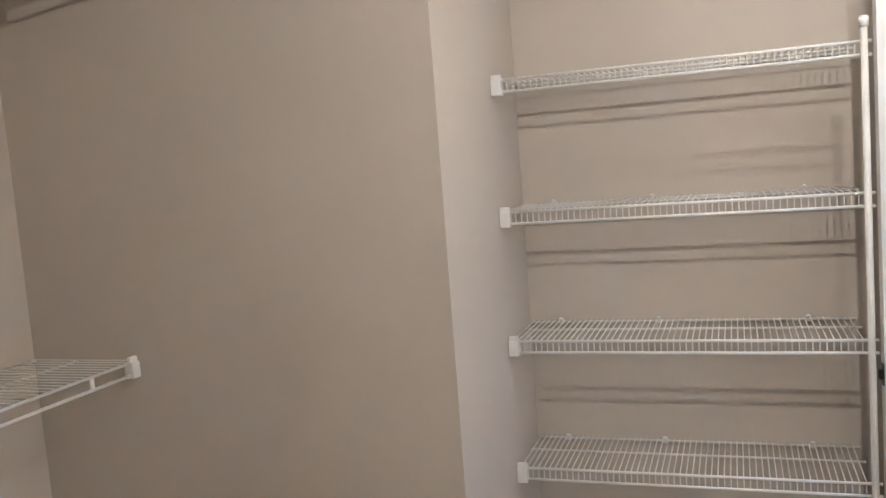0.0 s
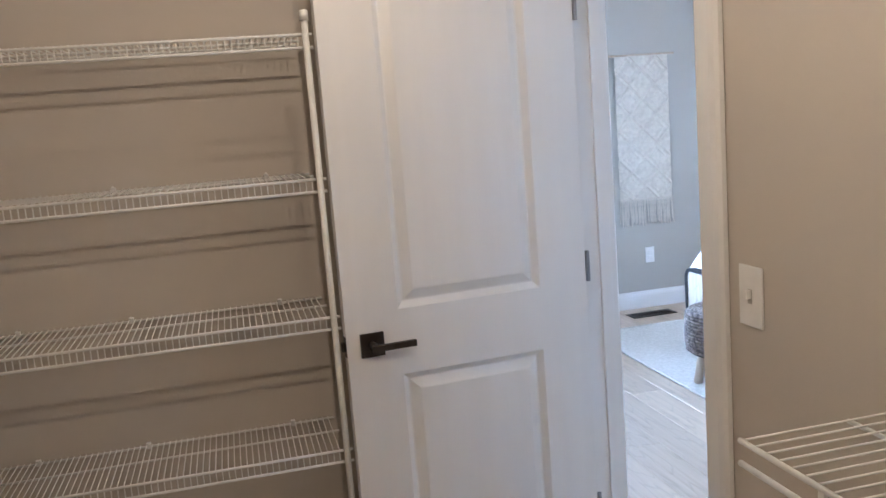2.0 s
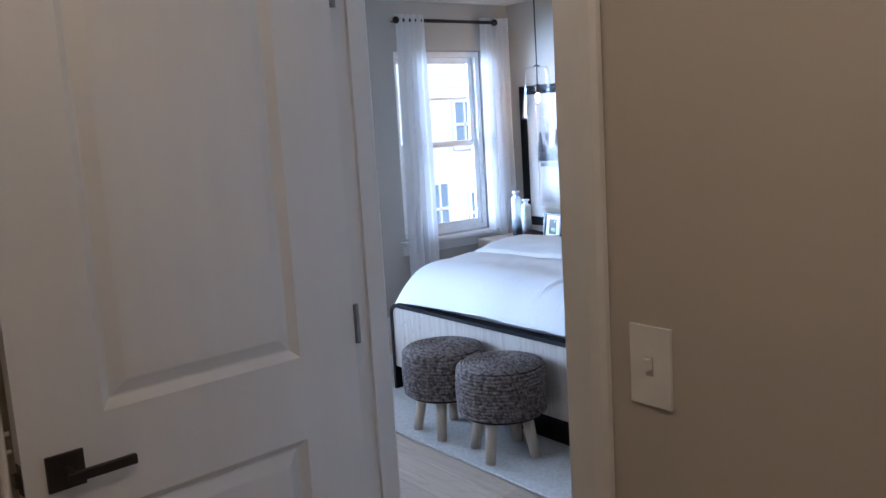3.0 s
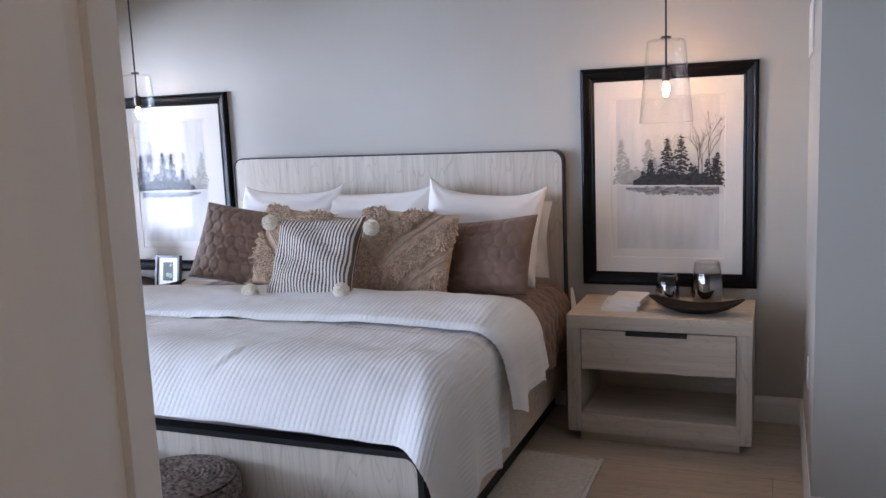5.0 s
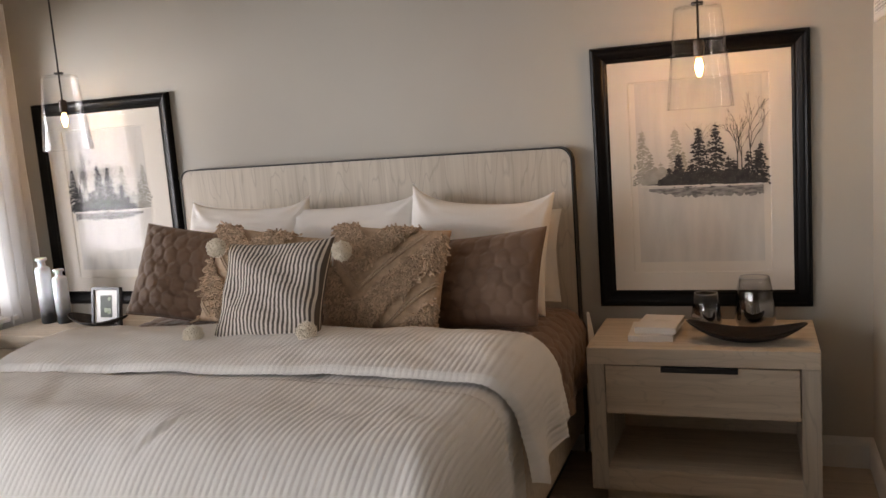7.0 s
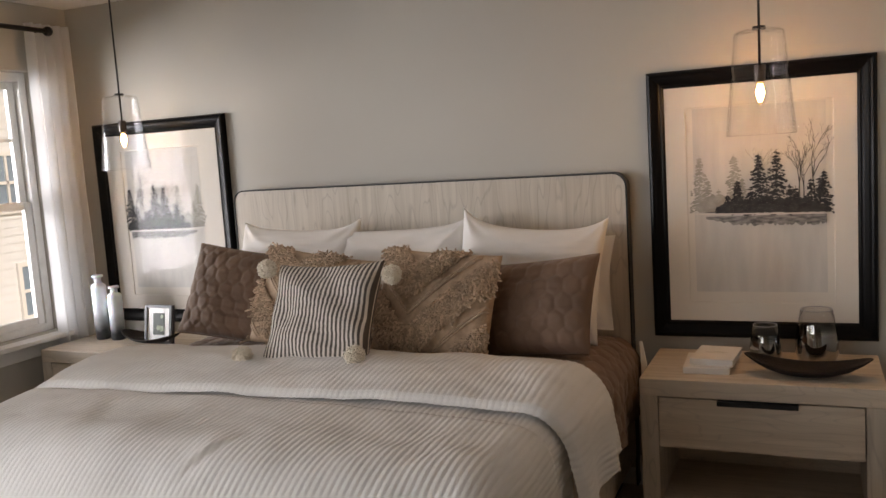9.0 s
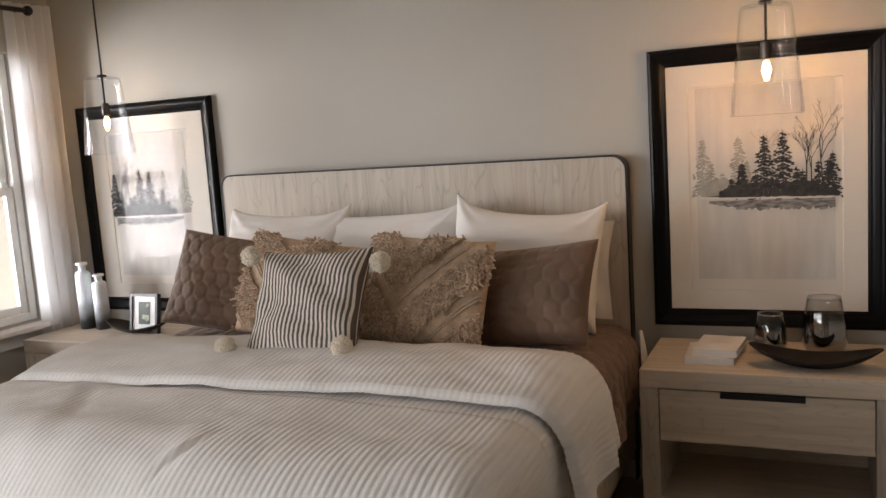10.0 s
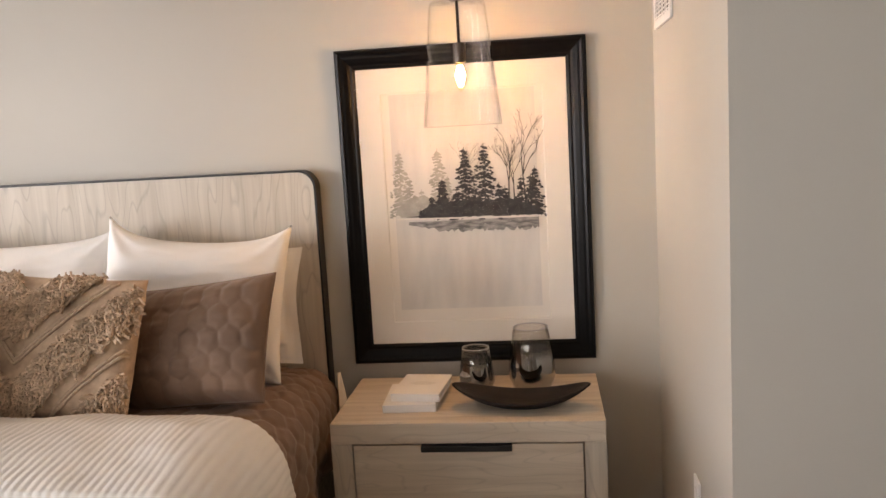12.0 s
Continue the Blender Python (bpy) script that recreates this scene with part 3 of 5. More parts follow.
grille = thing("wall_vent", pose(5.035, 2.067, 1.845), "white louvred return air vent high on the wall", "air vent")
bm = bmesh.new()
for a in ((-0.165, 0.165, 0.085, 0.11), (-0.165, 0.165, -0.11, -0.085), (-0.165, -0.14, -0.085, 0.085), (0.14, 0.165, -0.085, 0.085)):
    box(bm, a[0], a[1], 0, 0.008, a[2], a[3], 0.002)
part("frame", bm, M_PLASTIC, grille)
part("duct_shade", boxed(-0.14, 0.14, -0.001, 0.001, -0.085, 0.085), M_BLACK, grille)
slat_me = bpy.data.meshes.new("slat")
b = boxed(-0.14, 0.14, -0.001, 0.001, -0.006, 0.006)
b.to_mesh(slat_me)
b.free()
slat_me.materials.append(M_PLASTIC)
for k in range(14):
    piece("slat", slat_me, pose(0, 0.005, -0.079 + k * 0.0122, 38), grille)
for x in (-0.07, 0.0, 0.07):
    part("divider", boxed(x - 0.002, x + 0.002, 0.002, 0.009, -0.085, 0.085), M_PLASTIC, grille)

# pendants
def pendant(m, drop):
    p = thing("pendant_lamp", m, "clear tapered glass pendant lamp with a lit bulb", "pendant lamp", "bedside pendant lamps")
    bm = bmesh.new()
    tube(bm, [(0, 0, 0.085), (0, 0, drop - 0.02)], 0.0045, 10)
    part("stem", bm, M_BLACK, p, smooth=True)
    bm = bmesh.new()
    lathe(bm, [(0, drop), (0.06, drop), (0.06, drop - 0.012), (0.05, drop - 0.022), (0, drop - 0.024)], 28)
    part("canopy", bm, M_BLACK, p)
    bm = bmesh.new()
    lathe(bm, [(0, 0.095), (0.018, 0.095), (0.019, 0.088), (0.019, 0.040), (0.017, 0.036), (0, 0.036)], 20)
    part("socket", bm, M_BRONZE, p, "dark bronze lamp socket")
    bm = bmesh.new()
    lathe(bm, [(0, 0.232), (0.022, 0.232), (0.023, 0.226), (0.022, 0.219), (0, 0.219)], 20)
    part("top_cap", bm, M_BLACK, p)
    bm = bmesh.new()
    lathe(bm, [(0.016, 0.216), (0.075, 0.218), (0.083, 0.214), (0.0865, 0.205), (0.0871, 0.199), (0.1206, -0.148), (0.121, -0.152), (0.1185, -0.154), (0.1181, -0.148), (0.0841, 0.199), (0.0835, 0.203), (0.080, 0.2105), (0.074, 0.214), (0.016, 0.212)], 48, close=True)
    g = part("shade", bm, M_GLASS, p, "clear glass shade", smooth=True)
    g.visible_shadow = False
    bm = bmesh.new()
    lathe(bm, [(0.011, 0.036), (0.013, 0.028), (0.018, 0.008), (0.0195, -0.008), (0.017, -0.024), (0.010, -0.040), (0.003, -0.050), (0, -0.052)], 20)
    g = part("bulb", bm, clear_glass("bulb_glass", (1.0, 0.93, 0.80)), p, smooth=True)
    g.visible_shadow = False
    bm = bmesh.new()
    for k in range(4):
        a = k * math.pi / 2 + 0.4
        tube(bm, [(0.004 * math.cos(a), 0.004 * math.sin(a), 0.028), (0.0095 * math.cos(a), 0.0095 * math.sin(a), -0.002), (0.003 * math.cos(a), 0.003 * math.sin(a), -0.036)], [0.004, 0.0078, 0.0035], 6)
    g = part("filament", bm, M_BULB, p, "glowing filament")
    g.visible_shadow = False
    return p


pendant(pose(5.055, 2.673, 1.629), CEIL - 1.629)
pendant(pose(5.122, 5.733, 1.654), CEIL - 1.654)

# ---------- bed ----------
YC = 4.19
bed = thing("bed", pose(3.28, YC, 0), "king bed frame of limed oak edged in black metal", "bed")
HB = 0.99


def rounded(w, z0, z1, r, n=8):
    """An upright outline: two legs and a top with round corners, in (y, z)."""
    pts = [(-w, z0)]
    for k in range(n + 1):
        a = math.pi - math.pi / 2 * k / n
        pts.append((-w + r + r * math.cos(a), z1 - r + r * math.sin(a)))
    for k in range(n + 1):
        a = math.pi / 2 - math.pi / 2 * k / n
        pts.append((w - r + r * math.cos(a), z1 - r + r * math.sin(a)))
    return pts + [(w, z0)]


def slab(outline, x0, x1):
    bm = bmesh.new()
    a = [bm.verts.new((x0, y, z)) for y, z in outline]
    b = [bm.verts.new((x1, y, z)) for y, z in outline]
    bm.faces.new(a)
    bm.faces.new(b[::-1])
    for k in range(len(a)):
        q = (k + 1) % len(a)
        bm.faces.new((a[k], b[k], b[q], a[q]))
    bmesh.ops.recalc_face_normals(bm, faces=bm.faces[:])
    return bm


def band(outline, x0, x1, t):
    """A flat metal band that follows an outline, t thick, from x0 to x1."""
    bm = bmesh.new()
    rings = []
    n = len(outline)
    for i, (y, z) in enumerate(outline):
        a, b = outline[max(0, i - 1)], outline[min(n - 1, i + 1)]
        d = Vector((b[0] - a[0], b[1] - a[1])).normalized()
        o = Vector((-d.y, d.x)) * t
        rings.append([bm.verts.new(p) for p in ((x0, y, z), (x1, y, z), (x1, y + o.x, z + o.y), (x0, y + o.x, z + o.y))])
    for a, b in zip(rings, rings[1:]):
        for k in range(4):
            bm.faces.new((a[k], a[(k + 1) % 4], b[(k + 1) % 4], b[k]))
    bm.faces.new(rings[0])
    bm.faces.new(rings[-1][::-1])
    bmesh.ops.recalc_face_normals(bm, faces=bm.faces[:])
    return bm


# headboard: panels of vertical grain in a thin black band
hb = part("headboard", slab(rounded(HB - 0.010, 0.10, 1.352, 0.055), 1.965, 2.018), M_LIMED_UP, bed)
part("metal_edge", band(rounded(HB - 0.010, 0.02, 1.352, 0.055), 1.962, 2.025, 0.0065), M_BLACK, hb, "thin black metal edging")
# foot and sides
FOOT = 0.955
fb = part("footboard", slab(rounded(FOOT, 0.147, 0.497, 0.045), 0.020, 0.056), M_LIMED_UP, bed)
part("metal_edge", band(rounded(FOOT, 0.004, 0.497, 0.045), 0.012, 0.071, 0.020), M_BLACK, fb, "black metal edging")
for ob in (fb, fb.children[0]):
    ob.location.y = -0.023 if ob is fb else 0.0
for s in (-1, 1):
    part("side_panel", boxed(0.071, 1.965, min(s * (HB - 0.050), s * (HB - 0.006)), max(s * (HB - 0.050), s * (HB - 0.006)), 0.147, 0.475, 0.004), M_LIMED, bed)
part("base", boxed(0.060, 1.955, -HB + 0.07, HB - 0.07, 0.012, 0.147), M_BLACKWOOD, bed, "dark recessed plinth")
part("deck", boxed(0.06, 1.96, -HB + 0.06, HB - 0.06, 0.30, 0.33), M_BLACKWOOD, bed)

mattress = tagged(part("mattress", boxed(3.44, 5.235, YC - 0.88, YC + 0.88, 0.331, 0.61, 0.06, 4), M_SHEET, smooth=True), "white mattress on the bed frame", "mattress")


def across(s, half, r, top, drop_out):
    """Cross-section over the bed: s is the arc length from the middle; gives offset from the middle and height below the top."""
    a = abs(s)
    sign = 1 if s >= 0 else -1
    if a < half:
        return sign * a, 0.0, (0.0, 1.0)
    a -= half
    q = r * math.pi / 2
    if a < q:
        t = a / r
        return sign * (half + r * math.sin(t)), -r * (1 - math.cos(t)), (sign * math.sin(t), math.cos(t))
    a -= q
    bulge = drop_out * math.sin(min(1.0, a / 0.35) * math.pi / 2)
    return sign * (half + r + bulge), -r - a, (sign, 0.0)


def duvet_top(x):
    k = min(1.0, max(0.0, (x - 3.312) / 0.34))
    return 0.527 + (0.718 - 0.527) * (1 - (1 - k) ** 2.5) + 0.012 * smoothstep(3.7, 4.0, x)


CREASES = [(3.52, 4.02, -0.45, 0.07, 0.016, 0.012), (3.75, 4.62, 0.6, 0.18, 0.045, 0.006), (3.66, 3.42, -0.6, 0.14, 0.04, 0.006)]


def crease(x, y):
    d = 0.0
    for cx, cy, ang, ln, wd, dp in CREASES:
        a, b = (x - cx) * math.cos(ang) + (y - cy) * math.sin(ang), -(x - cx) * math.sin(ang) + (y - cy) * math.cos(ang)
        d += dp * math.exp(-(a / ln) ** 2) * (math.exp(-((b - wd) / (1.3 * wd)) ** 2) * 0.7 - math.exp(-(b / wd) ** 2))
    return d


def bedding(x0, x1, nx, half, r, top, bottom, lift, out, seed, rib=0.0027, pitch=0.0205, per=6, puff=None, skew=0.0):
    longest = half + r * math.pi / 2 + 0.62
    ns = int(2 * longest / pitch * per)

    def f(u, v):
        x = x0 + (x1 - x0) * u
        s = (v - 0.5) * 2 * longest
        t = top(x)
        side = max(0.02, t - r - bottom(x, s))
        cap = half + r * math.pi / 2 + side
        s = max(-cap, min(cap, s))
        y, dz, nrm = across(s, half, r, t, out)
        if y > 0:
            y *= 1 - 0.055 * (1 - smoothstep(3.35, 3.95, x))
        crown = 0.018 * (1 - (min(abs(s), half) / half) ** 2)
        h = lift + 0.010 * wobble(x, y, seed, 3.0) + 0.004 * wobble(x, y, seed, 11.0)
        if abs(s) > half + r:
            h += 0.016 * math.sin(x * 21 + seed + 2 * wobble(x, 0, seed, 3)) * smoothstep(half + r, cap, abs(s))
        else:
            h += crease(x, YC + y)
        if puff:
            h += puff(x, s)
        h += rib * (abs(math.sin(math.pi * s / pitch)) ** 0.7 - 0.5)
        x += skew * smoothstep(-0.5, 0.9, -s) * (1 - u)
        x -= 0.055 * smoothstep(half - 0.02, half + r, -s) * (1 - smoothstep(3.32, 3.62, x))
        return (x + 0.006 * wobble(x, y, 5, 4), YC + y + nrm[0] * h, t + crown + dz + nrm[1] * h)
    return sheet(nx, ns, f)


def low_edge(x, s):
    k = smoothstep(3.30, 3.80, x) if s > 0 else smoothstep(3.20, 3.38, x)
    return 0.488 - 0.25 * k + 0.010 * math.sin(x * 30 + (1 if s > 0 else 0))


duvet = thing("duvet", pose(0, 0, 0), "white ribbed duvet spread over the bed and turned back", "duvet")
part("main_layer", bedding(3.311, 4.10, 70, 0.90, 0.13, duvet_top, low_edge, 0.0, 0.010, 1.7, puff=lambda x, s: -0.016 * smoothstep(3.915, 3.933, x)), M_DUVET, duvet)


def fold_top(x):
    return 0.716 + 0.014 * smoothstep(3.94, 4.25, x) - 0.012 * smoothstep(4.3, 4.55, x)


def fold_puff(x, s):
    u = (x - 3.935) / (4.54 - 3.935)
    return (0.014 if u > 0.03 else 0.006) + 0.034 * (max(0.0, 4 * u * (1 - u))) ** 0.5 - 0.030 * smoothstep(0.9, 1.0, u) + 0.008 * wobble(x, s, 3, 5)


def fold_edge(x, s):
    return 0.425 + 0.026 * math.sin(x * 15 + 1.0) + 0.008 * math.sin(x * 37) + 0.05 * smoothstep(4.25, 4.55, x)


part("turned_back_layer", bedding(3.935, 4.545, 54, 0.90, 0.135, fold_top, fold_edge, 0.0, 0.030, 6.1, puff=fold_puff, skew=0.075), M_DUVET, duvet)


def hexagon(x, y, size):
    """Distance to the nearest edge of a honeycomb, 0 at the seams to 1 in the middle."""
    sx, sy = size, size * math.sqrt(3)
    best = []
    for ox, oy in ((0, 0), (sx / 2, sy / 2)):
        a, b = (x - ox) % sx, (y - oy) % sy
        best.append((min(a, sx - a), min(b, sy - b)))
    d = sorted((math.hypot(*p), p) for p in best)
    a, b = d[0][1]
    e = max(a, a * 0.5 + b * math.sqrt(3) / 2) / (size / 2)
    return max(0.0, 1 - e)


def quilt_top(x):
    return 0.690 - 0.02 * smoothstep(5.0, 5.24, x)


def quilt_puff(x, s):
    return 0.009 * min(1.0, hexagon(x, s, 0.085) * 2.4) ** 0.7


quilt = tagged(part("quilt", bedding(4.42, 5.236, 150, 0.88, 0.14, quilt_top, lambda x, s: 0.395 + 0.01 * math.sin(x * 9), 0.0, 0.012, 9.0, rib=0.0, pitch=0.02, per=3, puff=quilt_puff), M_QUILT), "mocha velvet quilt with honeycomb stitching over the mattress", "quilt")


def sheet_corner(u, v):
    z = 0.655 - 0.21 * u - 0.03 * u * (1 - v)
    x = 5.233 - (0.02 + 0.15 * u * (1 - 0.45 * u)) * (1 - v)
    y = YC - 1.022 - 0.055 * u * (0.25 + 0.75 * v) - 0.006 * math.sin(v * 9 + 3 * u)
    return (x, y, z)


tagged(part("bed_sheet", sheet(14, 14, sheet_corner), M_SHEET), "white bed sheet corner hanging by the headboard", "bed sheet")


# pillows: local x across, z up, front towards -y, bottom at z = 0
def pillow_mesh(w, h, t, n=56, flange=0.0, seed=0.0, concave=0.05, relief=None, slump=0.0, shear=0.0, ears=(0.0, 0.0), sag=0.0):
    bm = bmesh.new()
    layer = bm.loops.layers.uv.new("UVMap")
    for side in (-1, 1):
        rows = []
        for i in range(n + 1):
            row = []
            for j in range(n + 1):
                u, v = 2 * i / n - 1, 2 * j / n - 1
                fu, fv = 1 - flange / (w / 2), 1 - flange / (h / 2)
                iu, iv = min(1.0, abs(u) / fu), min(1.0, abs(v) / fv)
                body = (max(0.0, 1 - iu ** 2.6) * max(0.0, 1 - iv ** 2.6)) ** 0.46
                x = u * w / 2 * (1 - concave * (1 - v * v)) + shear * v
                z = h / 2 + v * h / 2 * (1 - concave * (1 - u * u))
                if v > 0:
                    z += v * v * ((ears[0] if u < 0 else ears[1]) * abs(u) ** 5 - sag * (1 - u * u) ** 0.8)
                wr = 0.010 * wobble(u * 1.5, v * 1.5, side + seed, 1.6) + 0.005 * wobble(u * 2, v * 5, side + seed, 2.0)
                th = t / 2 * body * (1 + slump * (-v)) + wr * body ** 0.5 + 0.0015
                if relief and side < 0:
                    th += relief(x, z - h / 2, u, v) * min(1.0, body * 3)
                if flange:
                    edge = max(iu, iv)
                    if edge >= 1.0:
                        th = 0.002
                        x += 0.0
                y = side * th + (0.012 * math.sin(6 * u + seed) * math.cos(4 * v + seed) if flange else 0.0) * (1 if max(abs(u), abs(v)) > 0.9 else 0.3)
                row.append(bm.verts.new((x, y, z)))
            rows.append(row)
        for i in range(n):
            for j in range(n):
                q = [(i, j), (i + 1, j), (i + 1, j + 1), (i, j + 1)]
                if side > 0:
                    q = q[::-1]
                face = bm.faces.new([rows[a][b] for a, b in q])
                face.smooth = True
                for loop, (a, b) in zip(face.loops, q):
                    loop[layer].uv = (a / n, b / n)
    bmesh.ops.remove_doubles(bm, verts=[v for v in bm.verts if v.is_boundary], dist=0.0035)
    return bm


def soft(seed):
    """Wrinkles that run in from the corners and a sagging top edge."""
    def f(x, z, u, v):
        pull = 0.0
        for cu, cv in ((-1, 1), (1, 1), (-1, -1), (1, -1)):
            a = math.atan2(v - cv, u - cu)
            d = math.hypot(u - cu, v - cv)
            pull += 0.0045 * math.sin(9 * a + seed) * math.exp(-(d / 0.75) ** 2)
        return pull - 0.012 * math.exp(-((v - 0.9) / 0.25) ** 2) * (1 - u * u)
    return f


def placed(x, y, z, lean, roll=0.0, turn=0.0):
    return pose(x, y, z, 0, 0, -90 + turn) @ pose(0, 0, 0, 0, roll, 0) @ pose(0, 0, 0, -lean, 0, 0)


def edge_cord(w, h, r, concave=0.05, shear=0.0):
    bm = bmesh.new()
    pts = []
    for k in range(4):
        for q in range(16):
            a = 2 * q / 16 - 1
            u, v = ((a, -1), (1, a), (-a, 1), (-1, -a))[k]
            pts.append((u * w / 2 * (1 - concave * (1 - v * v)) + shear * v, 0, h / 2 + v * h / 2 * (1 - concave * (1 - u * u))))
    return tube(bm, pts, r, 6, closed=True)


WHITE = "white linen pillow leaning on the headboard"
for m, w, h, sd, cc, ear, sag in ((placed(4.97, 4.70, 0.735, 15, 1.5), 0.63, 0.465, 1.0, 0.03, (0.02, 0.045), 0.012), (placed(4.95, 4.15, 0.735, 18, -2.0), 0.63, 0.455, 2.4, 0.02, (0.0, 0.03), 0.006),
                                 (placed(4.93, 3.585, 0.725, 16, 4.0), 0.62, 0.475, 3.9, 0.06, (0.050, 0.035), 0.018)):
    p = thing("white_pillow", m, WHITE, "pillow", "white pillows")
    part("cushion", pillow_mesh(w, h, 0.20, n=64, seed=sd, concave=cc, relief=soft(sd), ears=ear, sag=sag), M_SHEET, p)
p = thing("white_sham", placed(5.06, 3.60, 0.735, 13, 0), "white flanged pillow sham against the headboard", "pillow")
part("cushion", pillow_mesh(0.72, 0.385, 0.15, flange=0.055, seed=5.5, concave=0.05), M_SHEET, p)


def honeycomb(x, z, u, v):
    return 0.0068 * min(1.0, hexagon(x, z * 0.82, 0.062) * 2.2) ** 0.7 - 0.004


for m, sd, qh, lean in ((placed(4.74, 4.86, 0.715, 24, 9, 8), 1.2, 0.42, 0.0), (placed(4.72, 3.505, 0.700, 20, -6, -6), 7.7, 0.37, 0.024)):
    p = thing("quilted_pillow", m, "mocha velvet pillow quilted in a honeycomb", "pillow", "quilted pillows")
    part("cushion", pillow_mesh(0.56, qh, 0.17, n=120, seed=sd, concave=0.05, relief=honeycomb, shear=lean), M_QUILT, p)
    part("piping", edge_cord(0.56, qh, 0.004, shear=lean), M_QUILT, p)


def chevron(x, z):
    """Zig-zag bands: -1..1 inside a band's width; which band."""
    return z + abs(((x + 0.07) % 0.60) - 0.30)


M_BRAID = material("oatmeal_braid", (0.62, 0.47, 0.355), 0.9, scale=120, colour2=(0.50, 0.37, 0.27), grain=0.5, grain_scale=300)


M_TUFT = material("tufted_yarn", (0.72, 0.545, 0.405), 0.95, scale=30, colour2=(0.58, 0.43, 0.315), grain=0.3, grain_scale=400)
t = M_TUFT.node_tree
# each tuft's colour darkens at random, standing in for shadows within the pile
geo = t.nodes.new("ShaderNodeNewGeometry")
tuft_shade = t.nodes.new("ShaderNodeMapRange")
tuft_shade.inputs["To Min"].default_value, tuft_shade.inputs["To Max"].default_value = 0.62, 1.15
t.links.new(geo.outputs["Random Per Island"], tuft_shade.inputs["Value"])
tone = t.nodes.new("ShaderNodeMix")
tone.data_type, tone.blend_type = "RGBA", "MULTIPLY"
tone.inputs["Factor"].default_value = 1.0
shader = t.nodes["Principled BSDF"]
t.links.new(shader.inputs["Base Color"].links[0].from_socket, tone.inputs["A"])
t.links.new(tuft_shade.outputs[0], tone.inputs["B"])
t.links.new(tone.outputs["Result"], shader.inputs["Base Color"])


def shag_pillow(m, seed, label):
    w, h = 0.49, 0.415
    p = thing("shag_pillow", m, label, "pillow", "tufted pillows")
    body = pillow_mesh(w, h, 0.16, n=50, seed=seed, concave=0.04)
    part("cushion", body, M_SHAG, p)
    r = random.Random(seed)
    tufts = bmesh.new()

    def depth(x, z):
        u, v = 2 * x / w, 2 * (z - h / 2) / h
        if abs(u) >= 1 or abs(v) >= 1:
            return 0.002
        return 0.08 * ((1 - abs(u) ** 2.6) * (1 - abs(v) ** 2.6)) ** 0.46 + 0.002
    made = 0
    while made < 4600:
        x, z = r.uniform(-w / 2, w / 2) * 0.995, r.uniform(0.001, h - 0.001)
        q = (chevron(x, z - h / 2) - 0.247 + 1) % 0.25
        if not 0.060 + r.uniform(-0.008, 0.008) < q < 0.188 + r.uniform(-0.008, 0.008):
            continue
        made += 1
        y = -depth(x, z)
        ln = r.uniform(0.016, 0.027)
        u, v = 2 * x / w, 2 * z / h - 1
        dx, dz = r.gauss(0, 0.5) + 0.1 * u ** 7, r.gauss(-0.5, 0.45) + 0.15 * v ** 7
        tip = Vector((x + dx * ln, y - ln * r.uniform(0.55, 1.05), z + dz * ln))
        mid = Vector((x + 0.2 * dx * ln, y - 0.5 * ln, z + 0.2 * dz * ln))
        tube(tufts, [(x, y + 0.002, z), mid, tip], [0.0026, 0.0042, 0.0034], 4)
    ob = part("tuft_pile", tufts, M_TUFT, p, "shaggy yarn tufts")
    ob["kind"] = "stuff"
    for off in (-0.007, 0.007):
        for k in range(-6, 7):
            run = []
            for i in range(41):
                x = -w / 2 * 0.97 + w * 0.97 * i / 40
                z = k * 0.25 + off + 0.247 - chevron(x, 0) + h / 2
                if 0.012 < z < h - 0.012:
                    run.append((x, -depth(x, z) - 0.002, z))
                else:
                    if len(run) > 2:
                        part("braid", tube(bmesh.new(), run, 0.0050, 6), M_BRAID, p, "raised braided line", smooth=True)
                    run = []
            if len(run) > 2:
                part("braid", tube(bmesh.new(), run, 0.0050, 6), M_BRAID, p, "raised braided line", smooth=True)
    return p


shag_pillow(placed(4.60, 4.42, 0.722, 24, 9, 4), 3, "oatmeal tufted pillow behind the striped one")
shag_pillow(placed(4.57, 3.845, 0.722, 22, 4, -3), 8, "oatmeal tufted pillow with zigzag shag bands")

M_STRIPE = material("striped_cotton", (0.72, 0.655, 0.575), 0.92, scale=40, grain=0.4, grain_scale=400)
t = M_STRIPE.node_tree
uvn = t.nodes.new("ShaderNodeUVMap")
sep = t.nodes.new("ShaderNodeSeparateXYZ")
t.links.new(uvn.outputs[0], sep.inputs[0])
mul = t.nodes.new("ShaderNodeMath")
mul.operation, mul.inputs[1].default_value = "MULTIPLY", 25.0
t.links.new(sep.outputs[0], mul.inputs[0])
fr = t.nodes.new("ShaderNodeMath")
fr.operation = "FRACT"
t.links.new(mul.outputs[0], fr.inputs[0])
ramp = t.nodes.new("ShaderNodeValToRGB")
ramp.color_ramp.interpolation = "LINEAR"
stops = ramp.color_ramp.elements
stops[0].position, stops[0].color = 0.0, (0, 0, 0, 1)
stops[1].position, stops[1].color = 0.42, (0, 0, 0, 1)
for pos, c in ((0.47, 1), (0.93, 1), (0.98, 0)):
    e = stops.new(pos)
    e.color = (c, c, c, 1)
t.links.new(fr.outputs[0], ramp.inputs[0])
mix = t.nodes.new("ShaderNodeMix")
mix.data_type = "RGBA"
b = t.nodes["Principled BSDF"]
t.links.new(b.inputs["Base Color"].links[0].from_socket, mix.inputs["A"])
mix.inputs["B"].default_value = (0.105, 0.088, 0.076, 1)
